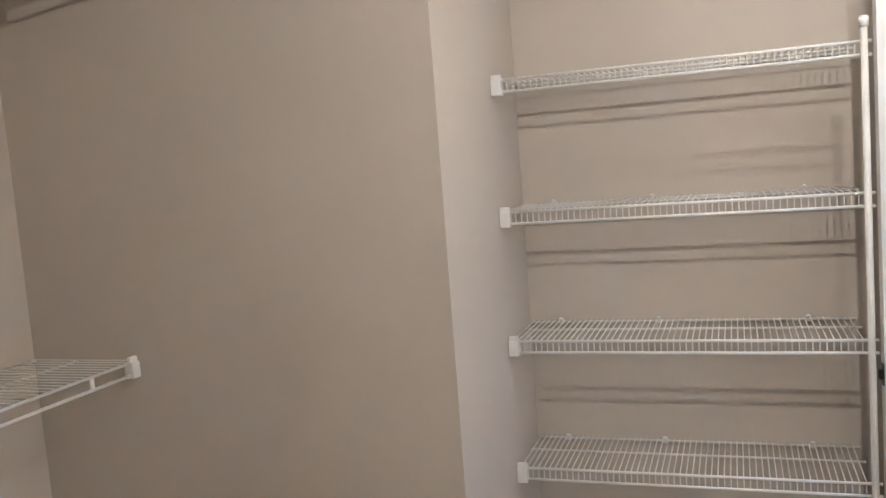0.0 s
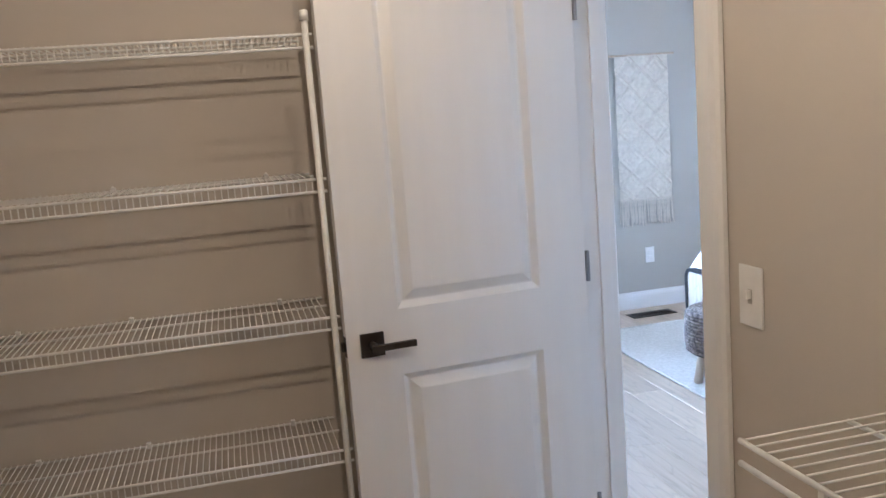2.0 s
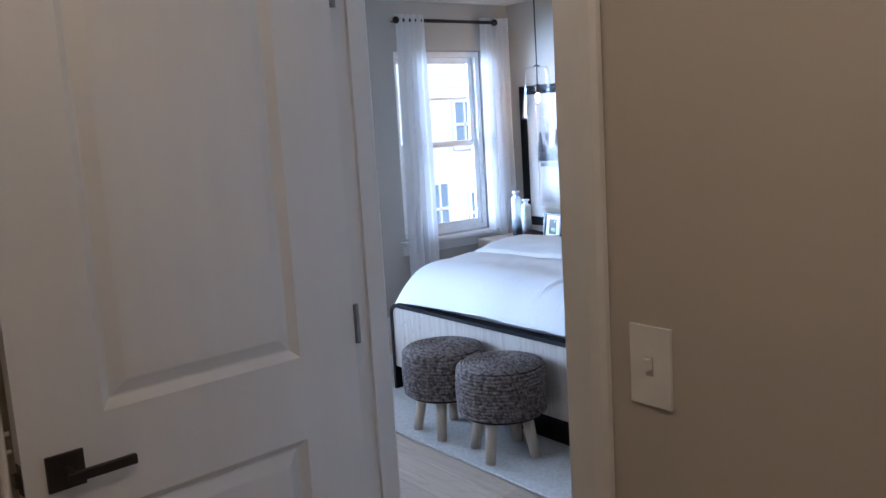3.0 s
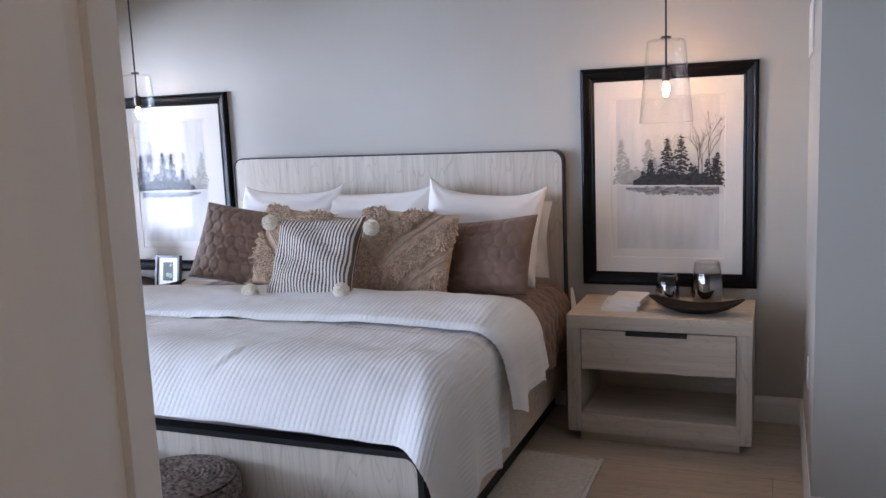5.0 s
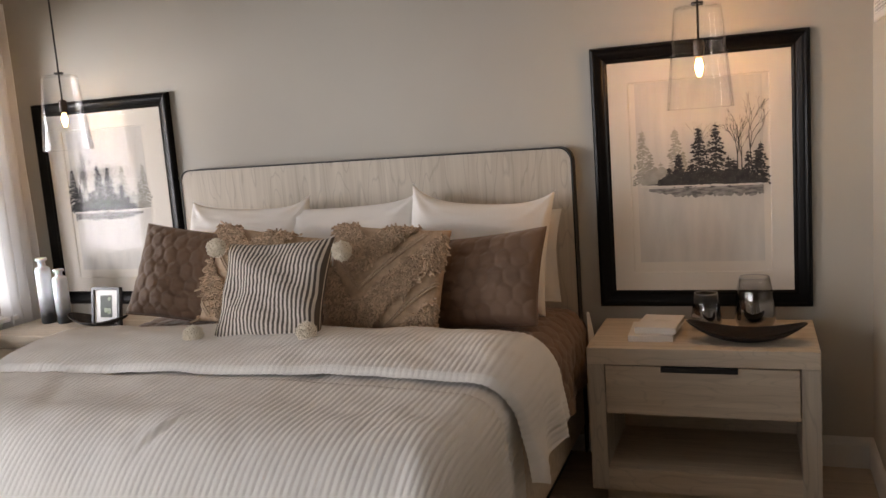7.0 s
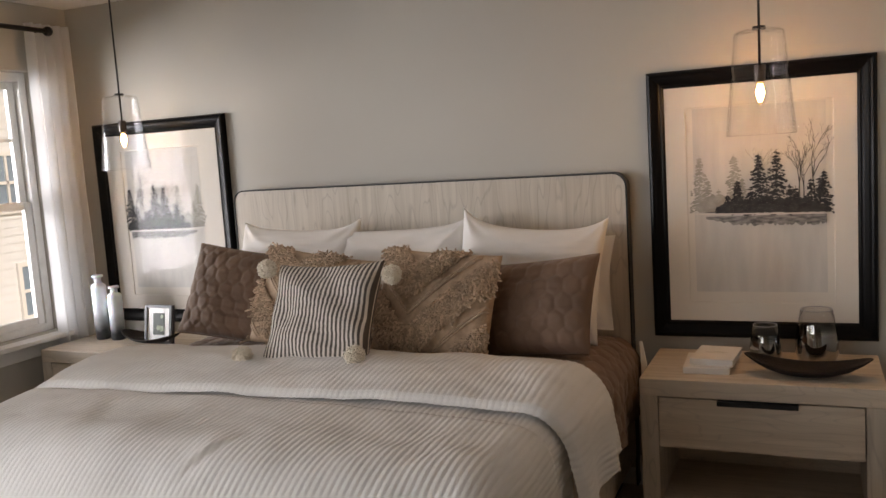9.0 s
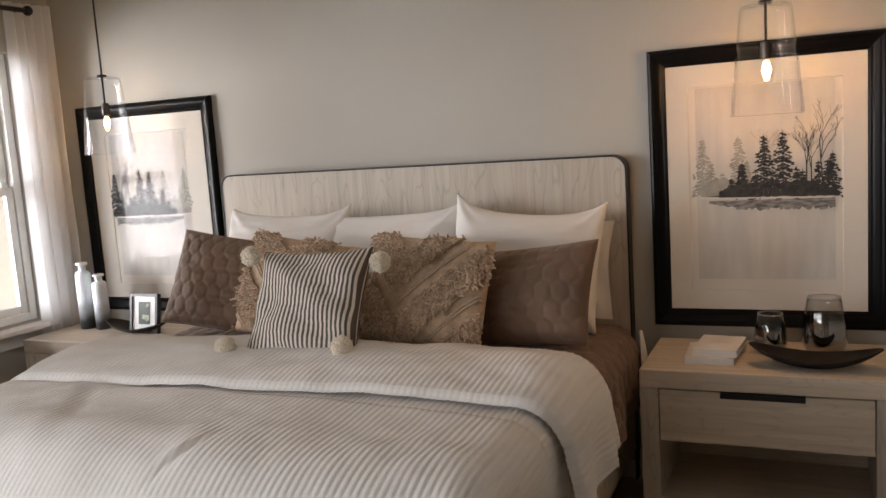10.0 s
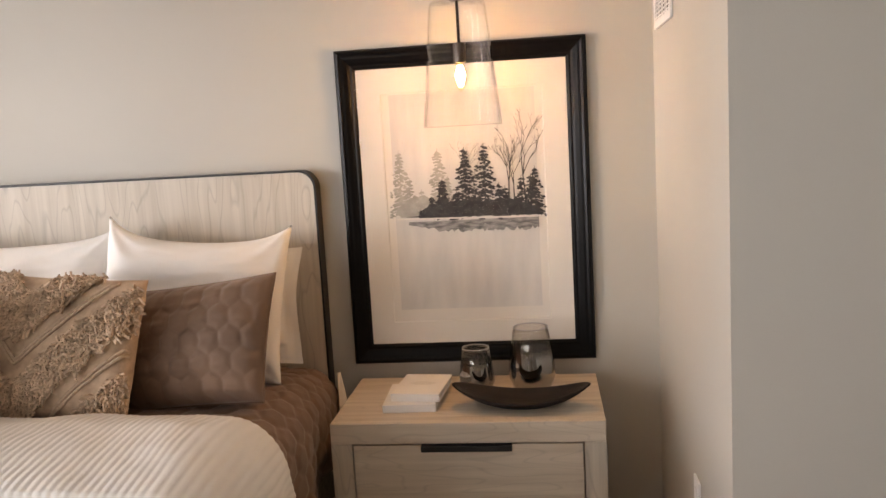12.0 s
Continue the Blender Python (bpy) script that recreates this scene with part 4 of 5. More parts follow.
t.links.new(ramp.outputs[0], mix.inputs["Factor"])
t.links.new(mix.outputs["Result"], b.inputs["Base Color"])


def pompom(parent, at, seed, size=0.040):
    r = random.Random(seed)
    bm = bmesh.new()
    bmesh.ops.create_icosphere(bm, subdivisions=2, radius=size * 0.84, matrix=Matrix.Translation(at))
    for _ in range(700):
        d = Vector((r.gauss(0, 1), r.gauss(0, 1), r.gauss(0, 1))).normalized()
        a = Vector(at) + d * size * 0.78
        e = Vector(at) + d * size * r.uniform(0.86, 1.02) + Vector((r.gauss(0, 0.0015), r.gauss(0, 0.0015), r.gauss(-0.001, 0.0015)))
        tube(bm, [a, (a + e) / 2 + Vector((r.gauss(0, 0.001), 0, r.gauss(0, 0.001))), e], [0.0016, 0.0018, 0.0012], 4)
    return part("pompom", bm, M_POM, parent, "ivory yarn pompom")


def dents(x, z, u, v):
    """Soft dents and pulls of a plump pillow."""
    return -0.022 * math.exp(-((u + 0.62) / 0.22) ** 2 - ((v + 0.05) / 0.28) ** 2) - 0.014 * math.exp(-((u - 0.1) / 0.3) ** 2 - ((v - 0.85) / 0.16) ** 2) + 0.006 * math.sin(5 * u + 7 * v)


SW, SH = 0.435, 0.395
sp = thing("striped_pillow", placed(4.275, 4.135, 0.742, 22, -1.5, 3), "black and ivory striped pillow with corner pompoms", "pillow")
part("cushion", pillow_mesh(SW, SH, 0.15, n=72, seed=4.4, concave=0.08, relief=dents, shear=0.020), M_STRIPE, sp)
for k, (u, v) in enumerate(((-1, 1), (1, 1), (-1, -1), (1, -1))):
    pompom(sp, (0.020 * v + u * (SW / 2 + (0.030 if u < 0 else 0.048 if v > 0 else -0.012)), -0.045 if v > 0 else -0.085, SH / 2 + v * (SH / 2 - 0.012) + (0.028 if v < 0 else -0.040 * (u > 0) - 0.012)), 20 + k, 0.038)

# ---------- nightstands ----------
def nightstand(m, label):
    """Local: front at x = 0 looking to -x, back at 0.475; y from 0 to 0.816."""
    W, D, Z0, Z1, T = 0.816, 0.475, 0.05, 0.612, 0.064
    n = thing("nightstand", m, label, "nightstand", "bedside nightstands")
    part("top", boxed(0, D, 0, W, Z1 - T, Z1, 0.003), M_LIMED, n)
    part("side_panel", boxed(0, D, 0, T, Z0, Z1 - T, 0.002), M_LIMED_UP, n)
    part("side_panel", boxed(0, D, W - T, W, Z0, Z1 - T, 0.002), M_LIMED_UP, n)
    part("bottom_shelf", boxed(0, D, T, W - T, Z0, Z0 + 0.090, 0.002), M_LIMED, n)
    part("back_panel", boxed(D - 0.015, D - 0.002, T, W - T, Z0 + 0.09, Z1 - T), M_LIMED, n)
    part("shelf_divider", boxed(0.03, D - 0.015, T, W - T, 0.347, 0.360), M_LIMED, n)
    d = part("drawer", boxed(0.001, 0.021, T + 0.004, W - T - 0.004, 0.358, Z1 - T - 0.005, 0.0015), M_LIMED, n)
    part("handle", boxed(-0.013, 0.014, W * 0.335, W * 0.665, Z1 - T - 0.022, Z1 - T - 0.004, 0.002), M_BLACK, d, "black metal bar pull")
    part("plinth", boxed(0.04, D - 0.03, 0.05, W - 0.05, 0.0, Z0), M_LIMED, n)
    return n


nightstand(pose(4.815, 2.284, 0.001), "limed oak nightstand with one drawer and open shelf")
nightstand(pose(4.815, 5.325, 0.001), "limed oak nightstand standing under the window")

# ---------- framed prints ----------
M_INK = material("black_ink", (0.020, 0.020, 0.022), 0.85, scale=60, colour2=(0.05, 0.05, 0.052), coords="Object")
M_INK_PALE = material("pale_wash", (0.27, 0.26, 0.225), 0.85, scale=30, colour2=(0.36, 0.345, 0.31))
M_WASH = material("watercolour_paper", (0.60, 0.57, 0.53), 0.85, scale=5, colour2=(0.50, 0.48, 0.455), stretch=(4, 1, 0.8), contrast=(0.3, 0.7))
M_WATER = material("ink_wash", (0.10, 0.10, 0.10), 0.85, scale=30, colour2=(0.30, 0.29, 0.28), stretch=(1, 1, 4))


def conifer(bm, x, z, h, w, r, y):
    """A ragged spruce silhouette in the plane at y: a trunk and drooping boughs of small jagged dabs, with gaps."""
    quad(bm, [(x - 0.0022, z), (x + 0.0022, z), (x + 0.0007, z + h), (x - 0.0007, z + h)], y)
    tiers = max(8, int(h / 0.0105))
    for k in range(tiers):
        f = k / tiers
        for s in (-1, 1):
            reach = w / 2 * min(1.0, 1.15 * (1 - f)) ** 0.75 * r.uniform(0.45, 1.15) + 0.003
            zz = z + h * (0.04 + 0.94 * f) + r.uniform(-0.3, 0.3) * h / tiers
            dabs = max(2, int(reach / 0.007))
            for q in range(dabs):
                e = (q + r.uniform(0.1, 0.9)) / dabs
                px, pz = x + s * reach * e, zz - reach * 0.42 * e ** 1.4 + r.uniform(-0.002, 0.002)
                a, b = r.uniform(0.0045, 0.0085), r.uniform(0.0028, 0.0062) * (1.25 - 0.5 * e)
                quad(bm, [(px - a, pz - b * r.uniform(0.1, 0.8)), (px - a * 0.2, pz - b), (px + a, pz - b * r.uniform(0.2, 0.9)), (px + a * 0.6, pz + b * 0.5), (px - a * 0.1, pz + b), (px - a * 0.8, pz + b * 0.4)], y)


def quad(bm, pts, y):
    y -= 0.00001 * (len(bm.faces) % 70)
    bm.faces.new([bm.verts.new((px, y, pz)) for px, pz in pts])


def bare_tree(bm, x, z, h, r, y, lean=0.0):
    def limb(px, pz, ang, ln, wd, depth):
        qx, qz = px + ln * math.sin(ang), pz + ln * math.cos(ang)
        nx, nz = math.cos(ang) * wd, -math.sin(ang) * wd
        quad(bm, [(px - nx, pz - nz), (px + nx, pz + nz), (qx + nx * 0.65, qz + nz * 0.65), (qx - nx * 0.65, qz - nz * 0.65)], y)
        if depth:
            for _ in range(r.choice((2, 2, 3))):
                limb(qx, qz, ang * 0.75 + r.uniform(-0.6, 0.6), ln * r.uniform(0.5, 0.8), wd * 0.66, depth - 1)
    limb(x, z, lean, h * 0.34, 0.0026, 5)


def blob_row(bm, x0, x1, z, height, r, y, count):
    for _ in range(count):
        x = r.uniform(x0, x1)
        e = 1 - abs(2 * (x - x0) / (x1 - x0) - 1) ** 3
        rad = r.uniform(0.25, 0.6) * height * (0.35 + 0.65 * e)
        zc = z + rad * r.uniform(0.4, 1.0)
        pts = [(x + rad * r.uniform(0.55, 1.2) * math.cos(a), max(z, zc + rad * r.uniform(0.55, 1.3) * math.sin(a))) for a in (2 * math.pi * k / 11 for k in range(11))]
        quad(bm, pts, y)


def framed_print(m, w, h, seed, flip):
    """Local: face towards -y, back on the wall at y = 0, middle at the origin."""
    p = thing("framed_print", m, "black framed misty lakeside forest print with wide mat", "framed print", "bedside prints")
    F = 0.068
    prof = [(0, 0), (0, 0.020), (0.006, 0.028), (0.014, 0.031), (0.022, 0.027), (0.030, 0.026), (0.044, 0.021), (0.052, 0.016), (0.058, 0.017), (0.064, 0.013), (0.068, 0.008), (0.068, 0)]
    names = [((-1, -1), (1, -1)), ((1, -1), (1, 1)), ((1, 1), (-1, 1)), ((-1, 1), (-1, -1))]
    for a, b in names:
        bm = bmesh.new()
        path = [((c[0] * w / 2, 0, c[1] * h / 2), (-c[0], 0, -c[1]), (0, -1, 0)) for c in (a, b)]
        extrude_profile(bm, prof, path)
        part("frame_rail", bm, M_BLACKWOOD, p, "black lacquered moulding")
    iw, ih = w - 2 * F + 0.006, h - 2 * F + 0.006
    ow, oh, oz = 0.54, 0.785, -0.004
    bm = bmesh.new()
    rings = []
    for a, b, c, y in ((iw / 2, ih / 2, 0, -0.009), (ow / 2 + 0.003, oh / 2 + 0.003, oz, -0.009), (ow / 2, oh / 2, oz, -0.0065), (ow / 2, oh / 2, oz, -0.004)):
        rings.append([bm.verts.new((s * a, y, c + t * b)) for s, t in ((-1, -1), (1, -1), (1, 1), (-1, 1))])
    for a, b in zip(rings, rings[1:]):
        for k in range(4):
            bm.faces.new((a[k], a[(k + 1) % 4], b[(k + 1) % 4], b[k]))
    part("mat_board", bm, M_PAPER, p, "ivory mat board with a bevelled window")
    art = part("print_sheet", boxed(-ow / 2 - 0.01, ow / 2 + 0.01, -0.004, -0.001, oz - oh / 2 - 0.01, oz + oh / 2 + 0.01), M_PAPER, p)
    aw, az0, az1 = 0.245, -0.355, 0.385
    part("washed_ground", boxed(-aw, aw, -0.0048, -0.0041, az0, az1), M_WASH, art, "grey watercolour wash")
    r = random.Random(seed)
    s = -1 if flip else 1
    base = -0.036
    bm = bmesh.new()
    for x, hh in ((-0.222, 0.225), (-0.19, 0.13), (-0.09, 0.225), (-0.06, 0.13), (-0.15, 0.09)):
        conifer(bm, s * x, base + 0.01, hh, hh * 0.40, r, -0.0052)
    blob_row(bm, min(-0.24 * s, -0.02 * s), max(-0.24 * s, -0.02 * s), base + 0.005, 0.07, r, -0.0055, 26)
    for x in (-0.01, 0.03, 0.15):
        bare_tree(bm, s * x, base + 0.05, 0.20, r, -0.0053)
    part("pale_trees", bm, M_INK_PALE, art, "pale misty trees")["kind"] = "stuff"
    bm = bmesh.new()
    for x, hh in ((-0.078, 0.135), (-0.03, 0.09), (0.115, 0.11), (0.190, 0.13)):
        conifer(bm, s * x, base, hh, hh * 0.5, r, -0.0066)
    bare_tree(bm, s * 0.145, base + 0.03, 0.235, r, -0.0067, 0.05 * s)
    bare_tree(bm, s * 0.205, base + 0.03, 0.30, r, -0.0068, -0.08 * s)
    bare_tree(bm, s * 0.165, base + 0.03, 0.20, r, -0.0069)
    part("grey_trees", bm, M_INK, art, "grey trees")["kind"] = "stuff"
    bm = bmesh.new()
    for x, hh in ((0.002, 0.235), (0.068, 0.245), (-0.078, 0.130), (-0.115, 0.075), (0.222, 0.135), (0.236, 0.23 if flip else 0.16), (0.135, 0.10)):
        conifer(bm, s * x, base, hh, hh * 0.46, r, -0.0076)
    blob_row(bm, min(-0.16 * s, 0.245 * s), max(-0.16 * s, 0.245 * s), base, 0.062, r, -0.0077, 110)
    quad(bm, [(s * -0.215, base + 0.004), (s * 0.245, base - 0.004), (s * 0.245, base + 0.018), (s * -0.09, base + 0.014), (s * -0.15, base + 0.009)][:: s], -0.0085)
    part("dark_trees", bm, M_INK, art, "black spruce trees on the shore")["kind"] = "stuff"
    bm = bmesh.new()
    quad(bm, [(s * -0.24, base - 0.003), (s * 0.235, base - 0.012), (s * 0.235, base - 0.006), (s * -0.24, base + 0.001)], -0.0088)
    part("shore_line", bm, M_PAPER, art)
    bm = bmesh.new()
    n = 60
    top = [(s * (-0.20 + 0.445 * k / n), base - 0.012) for k in range(n + 1)]
    low = [(x, z - (0.010 + 0.030 * min(1, k / 16) * r.uniform(0.6, 1.15))) for k, (x, z) in enumerate(top)]
    for k in range(n):
        quad(bm, [top[k], top[k + 1], low[k + 1], low[k]], -0.0078)
    part("reflection", bm, M_WATER, art, "inky reflection on the lake")
    g = part("glazing", boxed(-iw / 2, iw / 2, -0.0135, -0.0115, -ih / 2, ih / 2), clear_glass("picture_glass", gloss=0.006, edge=0.22), p, "clear picture glass")
    g.visible_shadow = False
    return p


framed_print(pose(5.3095, 2.700, 1.207, 0, 0, -90), 0.838, 1.082, 5, False)
framed_print(pose(5.3095, 5.671, 1.210, 0, 0, -90), 0.880, 1.082, 9, True)

# ---------- things on the nightstands ----------
NS = 0.6135
M_DARKWOOD = wood("dark_carved_wood", (0.016, 0.010, 0.008), (0.006, 0.004, 0.003), 0, 5, 0.6, 0.4)
M_DARKWOOD.node_tree.nodes["Principled BSDF"].inputs["Specular IOR Level"].default_value = 0.25


def dough_bowl(m, length, width, height):
    b = thing("wooden_bowl", m, "long dark carved wooden bowl with raised ends", "bowl", "wooden bowls")
    bm = bmesh.new()

    def shell(k, ang, inner):
        rr = k
        c, s = math.cos(ang), math.sin(ang)
        x, y = c * length / 2 * rr, s * width / 2 * rr
        rise = height * (0.42 + 0.58 * c * c)
        z = rise * rr ** 2.6
        if inner:
            x, y, z = x * 0.975, y * 0.95, z * 0.93 + 0.007
        return (x, y, z)
    n = 48
    ks = [0.30, 0.5, 0.7, 0.85, 0.95, 1.0]
    rings = [[bm.verts.new(shell(k, 2 * math.pi * i / n, False)) for i in range(n)] for k in ks] + [[bm.verts.new(shell(k, 2 * math.pi * i / n, True)) for i in range(n)] for k in ks[::-1]]
    for a, c in zip(rings, rings[1:]):
        for i in range(n):
            bm.faces.new((a[i], a[(i + 1) % n], c[(i + 1) % n], c[i]))
    bm.faces.new(rings[0][::-1])
    bm.faces.new(rings[-1])
    bmesh.ops.recalc_face_normals(bm, faces=bm.faces[:])
    part("bowl_body", bm, M_DARKWOOD, b, smooth=True)
    return b


dough_bowl(pose(4.945, 2.530, NS, 0, 0, 86), 0.425, 0.165, 0.074)
dough_bowl(pose(5.05, 5.625, NS, 0, 0, 84), 0.40, 0.15, 0.055)


def book(m, w, d, t, label):
    b = thing("book", m, label, "book", "books on the nightstand")
    cover = material("book_cover", (0.78, 0.75, 0.71), 0.6, scale=9)
    part("cover", box(boxed(0, w, 0, d, 0, 0.0022, 0.0008), 0, w, 0, d, t - 0.0022, t, 0.0008), cover, b)
    part("spine", boxed(-0.0015, 0.002, 0, d, 0, t, 0.0008), cover, b)
    part("pages", boxed(0.003, w - 0.004, 0.004, d - 0.004, 0.0023, t - 0.0023), material("page_edges", (0.74, 0.70, 0.63), 0.9, scale=300, stretch=(0.1, 0.1, 8), colour2=(0.62, 0.58, 0.52)), b)
    return b


book(pose(4.915, 2.790, NS, 0, 0, 2), 0.225, 0.165, 0.024, "closed pale cream book under another")
top_book = book(pose(4.935, 2.780, NS + 0.0245, 0, 0, -5), 0.215, 0.155, 0.024, "closed pale cream book with a faint title")
M_FAINT = material("faint_print", (0.66, 0.63, 0.58), 0.7)
for k, w in enumerate((0.060, 0.085, 0.045)):
    part("title_bar", boxed(0.10 + k * 0.012, 0.105 + k * 0.012, 0.077 - w / 2, 0.077 + w / 2, 0.0240, 0.0246), M_FAINT, top_book)

# smoked ombre glass: mirror-dark below, clear above
def ombre(name, z0, z1):
    m = clear_glass(name, (0.96, 0.95, 0.94), 0.05)
    t = m.node_tree
    tc = t.nodes.new("ShaderNodeTexCoord")
    sp3 = t.nodes.new("ShaderNodeSeparateXYZ")
    t.links.new(tc.outputs["Object"], sp3.inputs[0])
    mr = t.nodes.new("ShaderNodeMapRange")
    mr.inputs["From Min"].default_value, mr.inputs["From Max"].default_value = z0, z1
    mr.interpolation_type = "SMOOTHSTEP"
    t.links.new(sp3.outputs[2], mr.inputs["Value"])
    cm = t.nodes.new("ShaderNodeMix")
    cm.data_type = "RGBA"
    cm.inputs["A"].default_value, cm.inputs["B"].default_value = (0.07, 0.066, 0.064, 1), (0.97, 0.96, 0.95, 1)
    t.links.new(mr.outputs[0], cm.inputs["Factor"])
    tr = next(n for n in t.nodes if n.type == "BSDF_TRANSPARENT")
    t.links.new(cm.outputs["Result"], tr.inputs[0])
    mx = next(n for n in t.nodes if n.type == "MIX_SHADER")
    old = mx.inputs[0].links[0].from_socket
    gl = t.nodes.new("ShaderNodeMapRange")
    gl.inputs["To Min"].default_value, gl.inputs["To Max"].default_value = 0.42, 0.0
    t.links.new(mr.outputs[0], gl.inputs["Value"])
    ad = t.nodes.new("ShaderNodeMath")
    ad.operation = "ADD"
    t.links.new(old, ad.inputs[0])
    t.links.new(gl.outputs[0], ad.inputs[1])
    t.links.new(ad.outputs[0], mx.inputs[0])
    return m


def glass_vase(m, r, h, label):
    v = thing("glass_vase", m, label, "glass vase", "smoked glass vases")
    prof = [(0, 0.004), (r * 0.62, 0.004), (r * 0.86, h * 0.06), (r, h * 0.22), (r * 0.99, h * 0.42), (r * 0.86, h * 0.75), (r * 0.74, h)]
    inner = [(a - 0.0025 if a else 0, b + (0.006 if b < h * 0.1 else 0)) for a, b in prof][::-1]
    bm = bmesh.new()
    lathe(bm, prof + inner, 40)
    g = part("vessel", bm, ombre("smoked_glass", h * 0.50, h * 0.70), v, "clear glass darkening to smoke below", smooth=True)
    bm = bmesh.new()
    tube(bm, [(r * 0.733 * math.cos(2 * math.pi * k / 40), r * 0.733 * math.sin(2 * math.pi * k / 40), h) for k in range(40)], 0.0016, 6, closed=True)
    part("rim", bm, M_NICKEL, v, "thin metallic rim", smooth=True)
    return v


glass_vase(pose(5.120, 2.677, NS), 0.058, 0.145, "small clear glass vase with a smoked base")
glass_vase(pose(5.135, 2.497, NS), 0.076, 0.205, "larger clear glass vase with a smoked base")

# frosted bottles fading to dark
def frosted(h):
    m = material("frosted_glass", (0.74, 0.80, 0.84), 0.35, scale=14)
    t = m.node_tree
    tc = t.nodes.new("ShaderNodeTexCoord")
    sp3 = t.nodes.new("ShaderNodeSeparateXYZ")
    nz = t.nodes.new("ShaderNodeTexNoise")
    nz.inputs["Scale"].default_value = 22
    t.links.new(tc.outputs["Object"], sp3.inputs[0])
    t.links.new(tc.outputs["Object"], nz.inputs["Vector"])
    am = t.nodes.new("ShaderNodeMath")
    am.operation, am.inputs[1].default_value = "MULTIPLY_ADD", h * 0.22
    t.links.new(nz.outputs["Fac"], am.inputs[0])
    t.links.new(sp3.outputs[2], am.inputs[2])
    mr = t.nodes.new("ShaderNodeMapRange")
    mr.inputs["From Min"].default_value, mr.inputs["From Max"].default_value = h * 0.22, h * 0.62
    t.links.new(am.outputs[0], mr.inputs["Value"])
    cm = t.nodes.new("ShaderNodeMix")
    cm.data_type = "RGBA"
    b = t.nodes["Principled BSDF"]
    cm.inputs["A"].default_value = (0.030, 0.036, 0.042, 1)
    t.links.new(b.inputs["Base Color"].links[0].from_socket, cm.inputs["B"])
    t.links.new(mr.outputs[0], cm.inputs["Factor"])
    t.links.new(cm.outputs["Result"], b.inputs["Base Color"])
    b.inputs["Subsurface Weight"].default_value = 0.15
    return m


def bottle(m, r, h):
    b = thing("glass_bottle", m, "frosted glass bottle shading from white to charcoal", "bottle", "frosted bottles")
    bm = bmesh.new()
    lathe(bm, [(0, 0), (r * 0.9, 0), (r, 0.006), (r, h * 0.80), (r * 0.95, h * 0.835), (r * 0.72, h * 0.862), (r * 0.50, h * 0.872), (r * 0.48, h * 0.885), (r * 0.48, h * 0.950), (r * 0.74, h * 0.958), (r * 0.76, h * 0.99), (r * 0.6, h), (r * 0.42, h), (r * 0.40, h * 0.86), (0, h * 0.85)], 32)
    part("bottle_body", bm, frosted(h), b, smooth=True)
    return b


bottle(pose(5.09, 5.985, NS), 0.038, 0.345)
bottle(pose(5.09, 5.880, NS), 0.037, 0.285)

pf = thing("photo_frame", pose(5.03, 5.555, NS, 0, 0, -90) @ pose(0, 0, 0, -9, 0, 0), "small white and grey photo frame with a plant picture", "photo frame")
for a in ((-0.088, -0.072, 0.0, 0.195), (0.072, 0.088, 0.0, 0.195), (-0.072, 0.072, 0.0, 0.014), (-0.072, 0.072, 0.181, 0.195)):
    part("frame_rail", boxed(a[0], a[1], -0.012, 0.012, a[2], a[3], 0.001), material("dark_grey_frame", (0.06, 0.06, 0.065), 0.4), pf)
part("mat_board", boxed(-0.072, 0.072, -0.004, 0.0, 0.014, 0.181), M_PLASTIC, pf)
part("photo", boxed(-0.036, 0.036, -0.0055, -0.0042, 0.045, 0.155), material("dark_leaf_photo", (0.02, 0.035, 0.02), 0.5, scale=25), pf)
r = random.Random(2)
M_PETAL = material("pale_petal_print", (0.42, 0.47, 0.36), 0.6, scale=60, colour2=(0.22, 0.28, 0.18))
for k in range(7):
    bm = bmesh.new()
    cx, cz = r.uniform(-0.024, 0.024), r.uniform(0.058, 0.142)
    quad(bm, [(cx + 0.012 * r.uniform(0.6, 1.1) * math.cos(q), cz + 0.012 * r.uniform(0.6, 1.1) * math.sin(q)) for q in (2 * math.pi * i / 10 for i in range(10))], -0.0058 - k * 0.00005)
    part("printed_flower", bm, M_PETAL, pf)
part("easel_back", boxed(-0.02, 0.02, 0.012, 0.05, 0.0, 0.006), M_BLACK, pf)

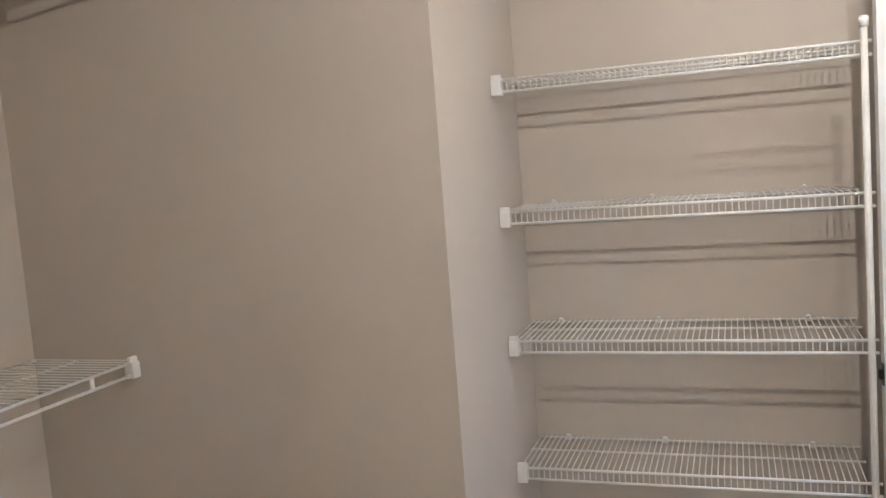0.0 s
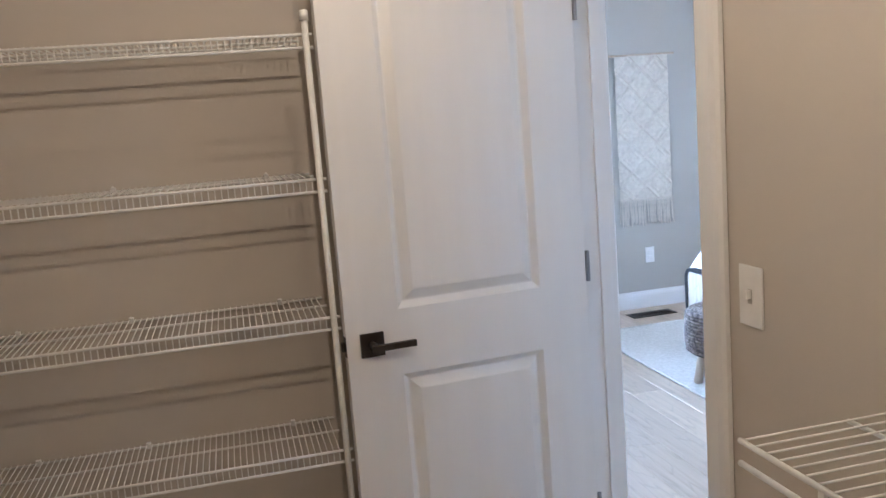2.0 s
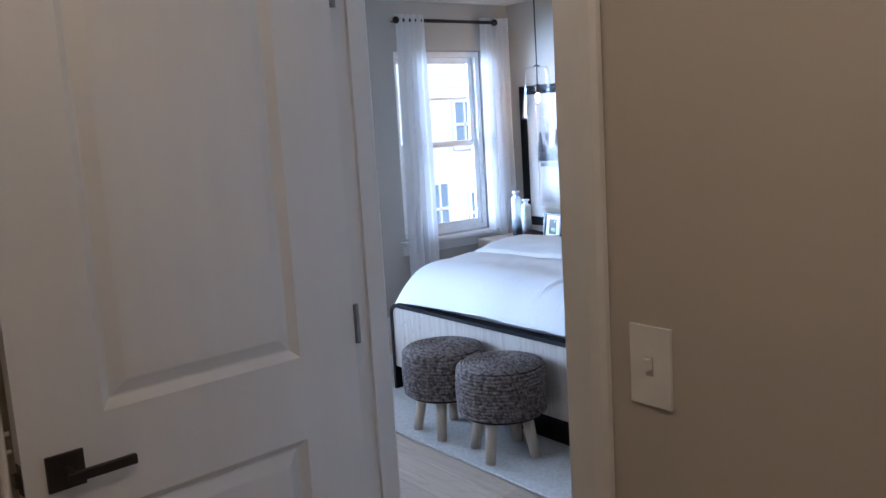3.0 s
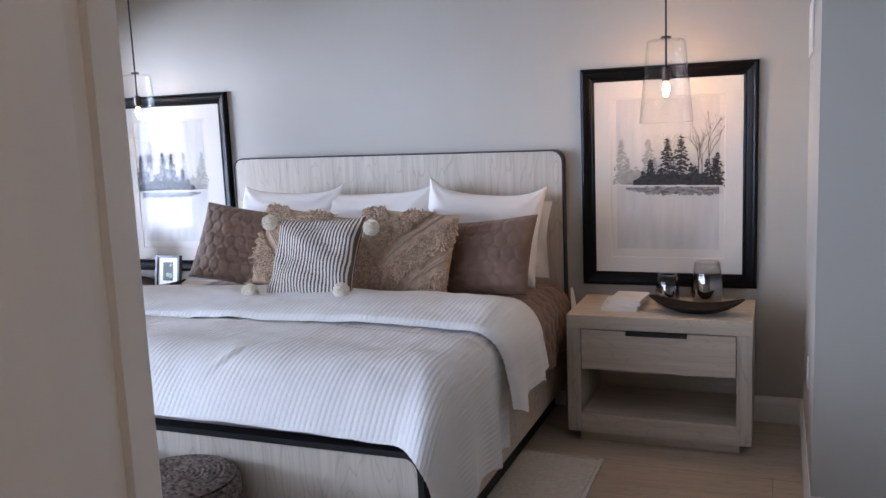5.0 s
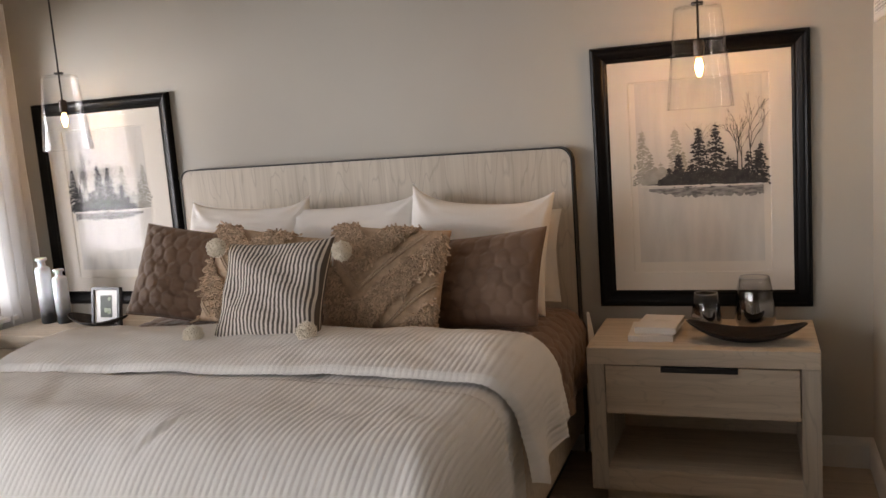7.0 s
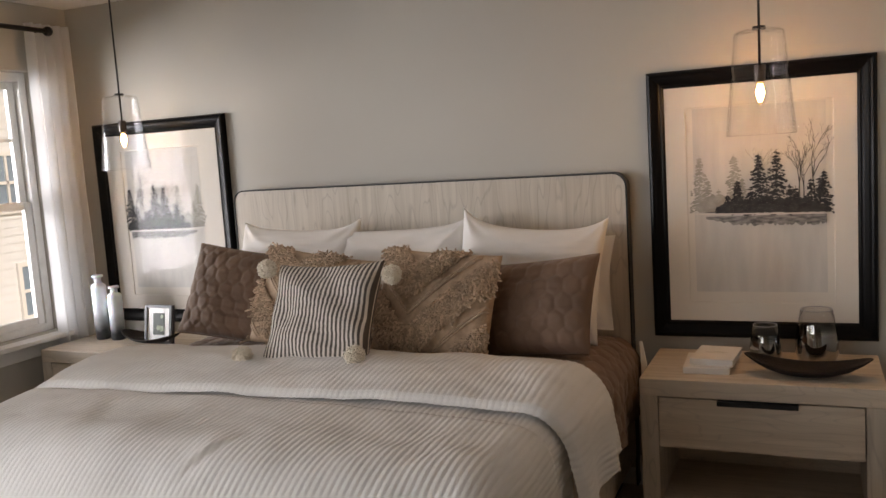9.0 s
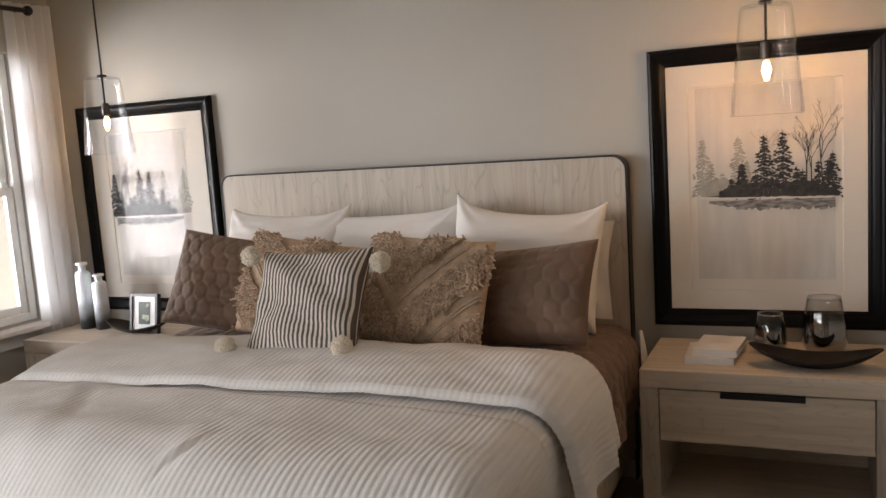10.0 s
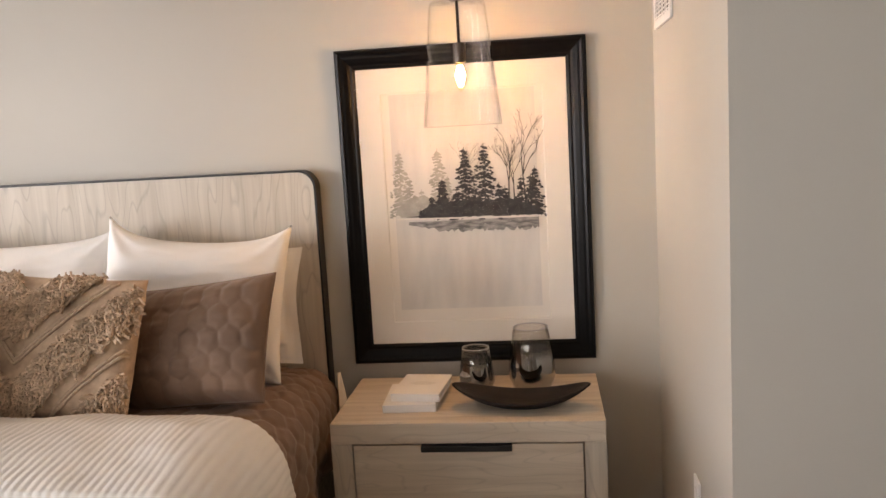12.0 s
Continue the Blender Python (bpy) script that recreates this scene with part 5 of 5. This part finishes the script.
# ---------- stools, rug ----------
def stool(m):
    s = thing("stool", m, "round stool wrapped in brown braided rope on pale legs", "stool", "rope stools")
    R, z0, z1 = 0.194, 0.205, 0.440
    prof = []
    rings = 13
    for k in range(rings * 6 + 1):
        f = k / (rings * 6)
        z = z0 + (z1 - 0.025 - z0) * f
        bulge = R * (0.965 + 0.035 * math.sin(math.pi * f))
        prof.append((bulge + 0.0095 * abs(math.sin(math.pi * rings * f)) ** 0.7, z))

    def f(u, v):
        a = 2 * math.pi * u
        i = v * (len(prof) - 1)
        rr, z = prof[int(round(i))]
        row = int(v * rings)
        tw = 0.0055 * abs(math.sin(a * 38 + (row % 2) * 1.57 + v * rings * 2.2))
        return ((rr + tw) * math.cos(a), (rr + tw) * math.sin(a), z + 0.002 * wobble(math.cos(a), math.sin(a), v * 3, 3))
    part("rope_side", sheet(300, len(prof) - 1, f), M_ROPE, s)

    def g(u, v):
        a = 2 * math.pi * u
        rr = (R * 0.985) * v
        coil = rr / 0.0165 - u
        z = z1 - 0.012 - 0.013 * v ** 6 + 0.0065 * abs(math.sin(math.pi * coil)) + 0.0025 * abs(math.sin(a * max(6, int(38 * v)) + coil))
        return (rr * math.cos(a), rr * math.sin(a), z)
    part("rope_top", sheet(240, 80, g), M_ROPE, s)
    bm = bmesh.new()
    lathe(bm, [(0, z0 - 0.012), (R * 0.93, z0 - 0.012), (R * 0.96, z0), (0, z0 + 0.004)], 40)
    part("seat_base", bm, M_BLACKWOOD, s)
    for k in range(4):
        a = math.pi / 4 + k * math.pi / 2 + 0.62
        top, low = Vector((0.115 * math.cos(a), 0.115 * math.sin(a), z0 - 0.006)), Vector((0.152 * math.cos(a), 0.152 * math.sin(a), 0.0))
        bm = bmesh.new()
        tube(bm, [top, top.lerp(low, 0.5), low], [0.027, 0.0255, 0.0235], 14)
        for v in bm.verts:
            v.co.z = max(v.co.z, 0.0)
        part("leg", bm, M_LEG, s, smooth=True)
    return s


st = stool(pose(3.087, 3.965, 0.0145, 0, 0, -57))
copy_thing(st, pose(3.087, 4.385, 0.0145, 0, 0, -40))

rug = thing("rug", pose(2.90, 2.90, 0.0015), "ivory woven rug with a braided edge under the bed", "rug")
RW, RL = 1.70, 2.83


def rug_top(u, v):
    x, y = RW * u, RL * v
    k = 0.0016 * (abs(math.sin(x / 0.014 * math.pi)) + abs(math.sin((y + (int(x / 0.014) % 2) * 0.011) / 0.022 * math.pi)))
    return (x, y, 0.0085 + k + 0.0008 * wobble(x, y, 0, 8))


part("weave", sheet(260, 380, rug_top), M_RUG, rug)
part("backing", boxed(0.004, RW - 0.004, 0.004, RL - 0.004, 0, 0.0080), M_RUG, rug)
for ax, ay, bx, by in ((0, 0, 0, RL), (RW, 0, RW, RL), (0, 0, RW, 0), (0, RL, RW, RL)):
    n = int(max(abs(bx - ax), abs(by - ay)) / 0.012)
    for off in (-0.006, 0.006):
        bm = bmesh.new()
        pts = []
        for k in range(n + 1):
            f = k / n
            w = off * math.cos(math.pi * k) * 0.9
            x, y = ax + (bx - ax) * f, ay + (by - ay) * f
            pts.append((x + (w if ax == bx else 0), y + (w if ay == by else 0), 0.0085 + 0.002 * math.sin(math.pi * k + (1 if off > 0 else 0))))
        tube(bm, pts, 0.0062, 6)
        part("braided_edge", bm, M_RUG, rug, smooth=True)

# ---------- outside the window ----------
tagged(part("ground", boxed(-60, 90, 6.6, 140, -3.3, -3.2), material("grass_ground", (0.07, 0.10, 0.04), 0.95, scale=3, colour2=(0.10, 0.12, 0.05))), "mown grass outside the house", "ground", kind="structure")
M_SIDING = material("white_siding", (0.77, 0.79, 0.81), 0.55, scale=4, colour2=(0.73, 0.75, 0.77))
house = thing("house", pose(4.0, 14.0, -3.2), "neighbouring white lap-sided house with dark windows", "house")
part("wall", boxed(0, 16, 0.02, 8, 0, 6.6), M_SIDING, house)
bm = bmesh.new()
for k in range(52):
    z = 0.127 * k
    vs = [bm.verts.new(p) for p in ((0, -0.014, z), (16, -0.014, z), (16, 0.0, z + 0.127), (0, 0.0, z + 0.127), (0, 0.018, z), (16, 0.018, z))]
    bm.faces.new((vs[0], vs[1], vs[2], vs[3]))
    bm.faces.new((vs[4], vs[5], vs[1], vs[0]))
part("siding", bm, M_SIDING, house, "white lap siding")["kind"] = "stuff"
bm = bmesh.new()
vs = [bm.verts.new(p) for p in ((-0.4, -0.5, 6.5), (16.4, -0.5, 6.5), (16.4, 4, 9.4), (-0.4, 4, 9.4), (-0.4, 8.5, 6.5), (16.4, 8.5, 6.5), (-0.4, -0.5, 6.35), (16.4, -0.5, 6.35))]
for q in ((0, 1, 2, 3), (3, 2, 5, 4), (6, 7, 1, 0)):
    bm.faces.new([vs[k] for k in q])
part("roof", bm, material("grey_shingles", (0.12, 0.12, 0.125), 0.9, scale=20, colour2=(0.08, 0.08, 0.085)), house)
M_DARKPANE = material("dark_window_pane", (0.22, 0.30, 0.38), 0.15, scale=2)
for x0, x1, z0, z1 in ((6.95, 7.40, 4.22, 5.05), (7.24, 7.56, 2.52, 3.30), (6.28, 6.66, 2.60, 3.53), (9.6, 10.4, 4.0, 5.2), (3.8, 4.6, 4.0, 5.2)):
    bm = bmesh.new()
    for a in ((x0 - 0.07, x0, z0 - 0.07, z1 + 0.07), (x1, x1 + 0.07, z0 - 0.07, z1 + 0.07), (x0, x1, z1, z1 + 0.07), (x0, x1, z0 - 0.07, z0), ((x0 + x1) / 2 - 0.02, (x0 + x1) / 2 + 0.02, z0, z1), (x0, x1, (z0 + z1) / 2 - 0.025, (z0 + z1) / 2 + 0.025)):
        box(bm, a[0], a[1], -0.06, -0.005, a[2], a[3])
    w = part("window", bm, M_TRIM, house, "white framed window")
    part("pane", boxed(x0, x1, -0.03, -0.016, z0, z1), M_DARKPANE, w, "dark glass")
deck = thing("deck_railing", pose(9.0, 12.6, -3.2), "white painted deck railing of the next house", "railing")
part("top_rail", boxed(0, 4.5, -0.04, 0.04, 2.42, 2.47, 0.005), M_TRIM, deck)
part("bottom_rail", boxed(0, 4.5, -0.03, 0.03, 1.70, 1.74, 0.005), M_TRIM, deck)
bal_me = bpy.data.meshes.new("baluster")
b = boxed(-0.018, 0.018, -0.018, 0.018, 1.74, 2.42)
b.to_mesh(bal_me)
b.free()
bal_me.materials.append(M_TRIM)
for k in range(38):
    piece("baluster", bal_me, pose(0.06 + 0.118 * k, 0, 0), deck)
for x in (0.05, 2.25, 4.45):
    part("post", boxed(x - 0.05, x + 0.05, -0.05, 0.05, 0, 2.5), M_TRIM, deck)
part("deck_platform", boxed(-0.2, 4.7, -0.1, 1.40, 1.45, 1.62), M_LIMED, deck)

# unseen second window with its sill, beyond the wall hanging, added to admit more light
win2 = thing("window_2", pose(0, 0, 0), "white framed unseen window added in the far wall", "window")
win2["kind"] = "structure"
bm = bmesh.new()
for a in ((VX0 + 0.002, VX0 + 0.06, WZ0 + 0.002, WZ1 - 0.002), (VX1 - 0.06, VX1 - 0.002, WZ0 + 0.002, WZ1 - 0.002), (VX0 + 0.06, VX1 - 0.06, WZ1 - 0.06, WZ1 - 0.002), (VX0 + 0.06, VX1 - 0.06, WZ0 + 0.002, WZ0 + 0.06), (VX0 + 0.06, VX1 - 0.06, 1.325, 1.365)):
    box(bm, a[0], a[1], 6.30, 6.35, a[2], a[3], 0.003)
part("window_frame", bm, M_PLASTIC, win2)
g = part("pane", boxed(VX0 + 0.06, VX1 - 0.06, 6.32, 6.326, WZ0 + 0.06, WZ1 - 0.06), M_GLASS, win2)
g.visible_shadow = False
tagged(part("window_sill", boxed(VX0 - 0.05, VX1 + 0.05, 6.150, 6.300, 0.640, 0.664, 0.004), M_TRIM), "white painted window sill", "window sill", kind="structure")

# unseen pair of windows opposite the headboard, added to let the fill light in
win3 = thing("window_3", pose(0, 0, 0), "white framed unseen pair of windows added opposite the bed", "window")
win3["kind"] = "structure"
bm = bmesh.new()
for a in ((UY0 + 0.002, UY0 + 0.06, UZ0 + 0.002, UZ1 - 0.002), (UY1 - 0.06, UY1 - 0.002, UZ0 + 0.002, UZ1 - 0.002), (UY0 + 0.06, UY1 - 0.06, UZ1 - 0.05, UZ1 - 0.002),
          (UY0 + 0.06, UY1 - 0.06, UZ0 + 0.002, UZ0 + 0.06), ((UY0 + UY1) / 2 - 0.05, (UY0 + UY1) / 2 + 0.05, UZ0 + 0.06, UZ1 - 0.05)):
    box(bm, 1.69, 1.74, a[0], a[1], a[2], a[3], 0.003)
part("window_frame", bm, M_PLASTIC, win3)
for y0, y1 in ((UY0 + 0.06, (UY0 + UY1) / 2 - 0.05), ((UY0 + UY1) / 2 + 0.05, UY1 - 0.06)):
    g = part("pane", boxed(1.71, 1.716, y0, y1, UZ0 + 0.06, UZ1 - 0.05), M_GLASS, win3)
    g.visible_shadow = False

# ---------- floor planks ----------
rp = random.Random(11)
plank = bpy.data.meshes.new("plank")
b = boxed(0, 0.1815, 0, 1.2185, -0.0118, 0.0, 0.0012, 1)
b.to_mesh(plank)
b.free()
plank.materials.append(M_FLOOR)
for i in range(20):
    x = 1.69 + 0.1825 * i
    y = -0.80 - rp.uniform(0, 1.1)
    while y < 6.24:
        if x > 4.28 and y + 1.2 < 2.0:
            y += 1.2195
            continue
        piece("plank", plank, pose(x, y, rp.uniform(-0.0004, 0.0)), floor)
        y += 1.2195
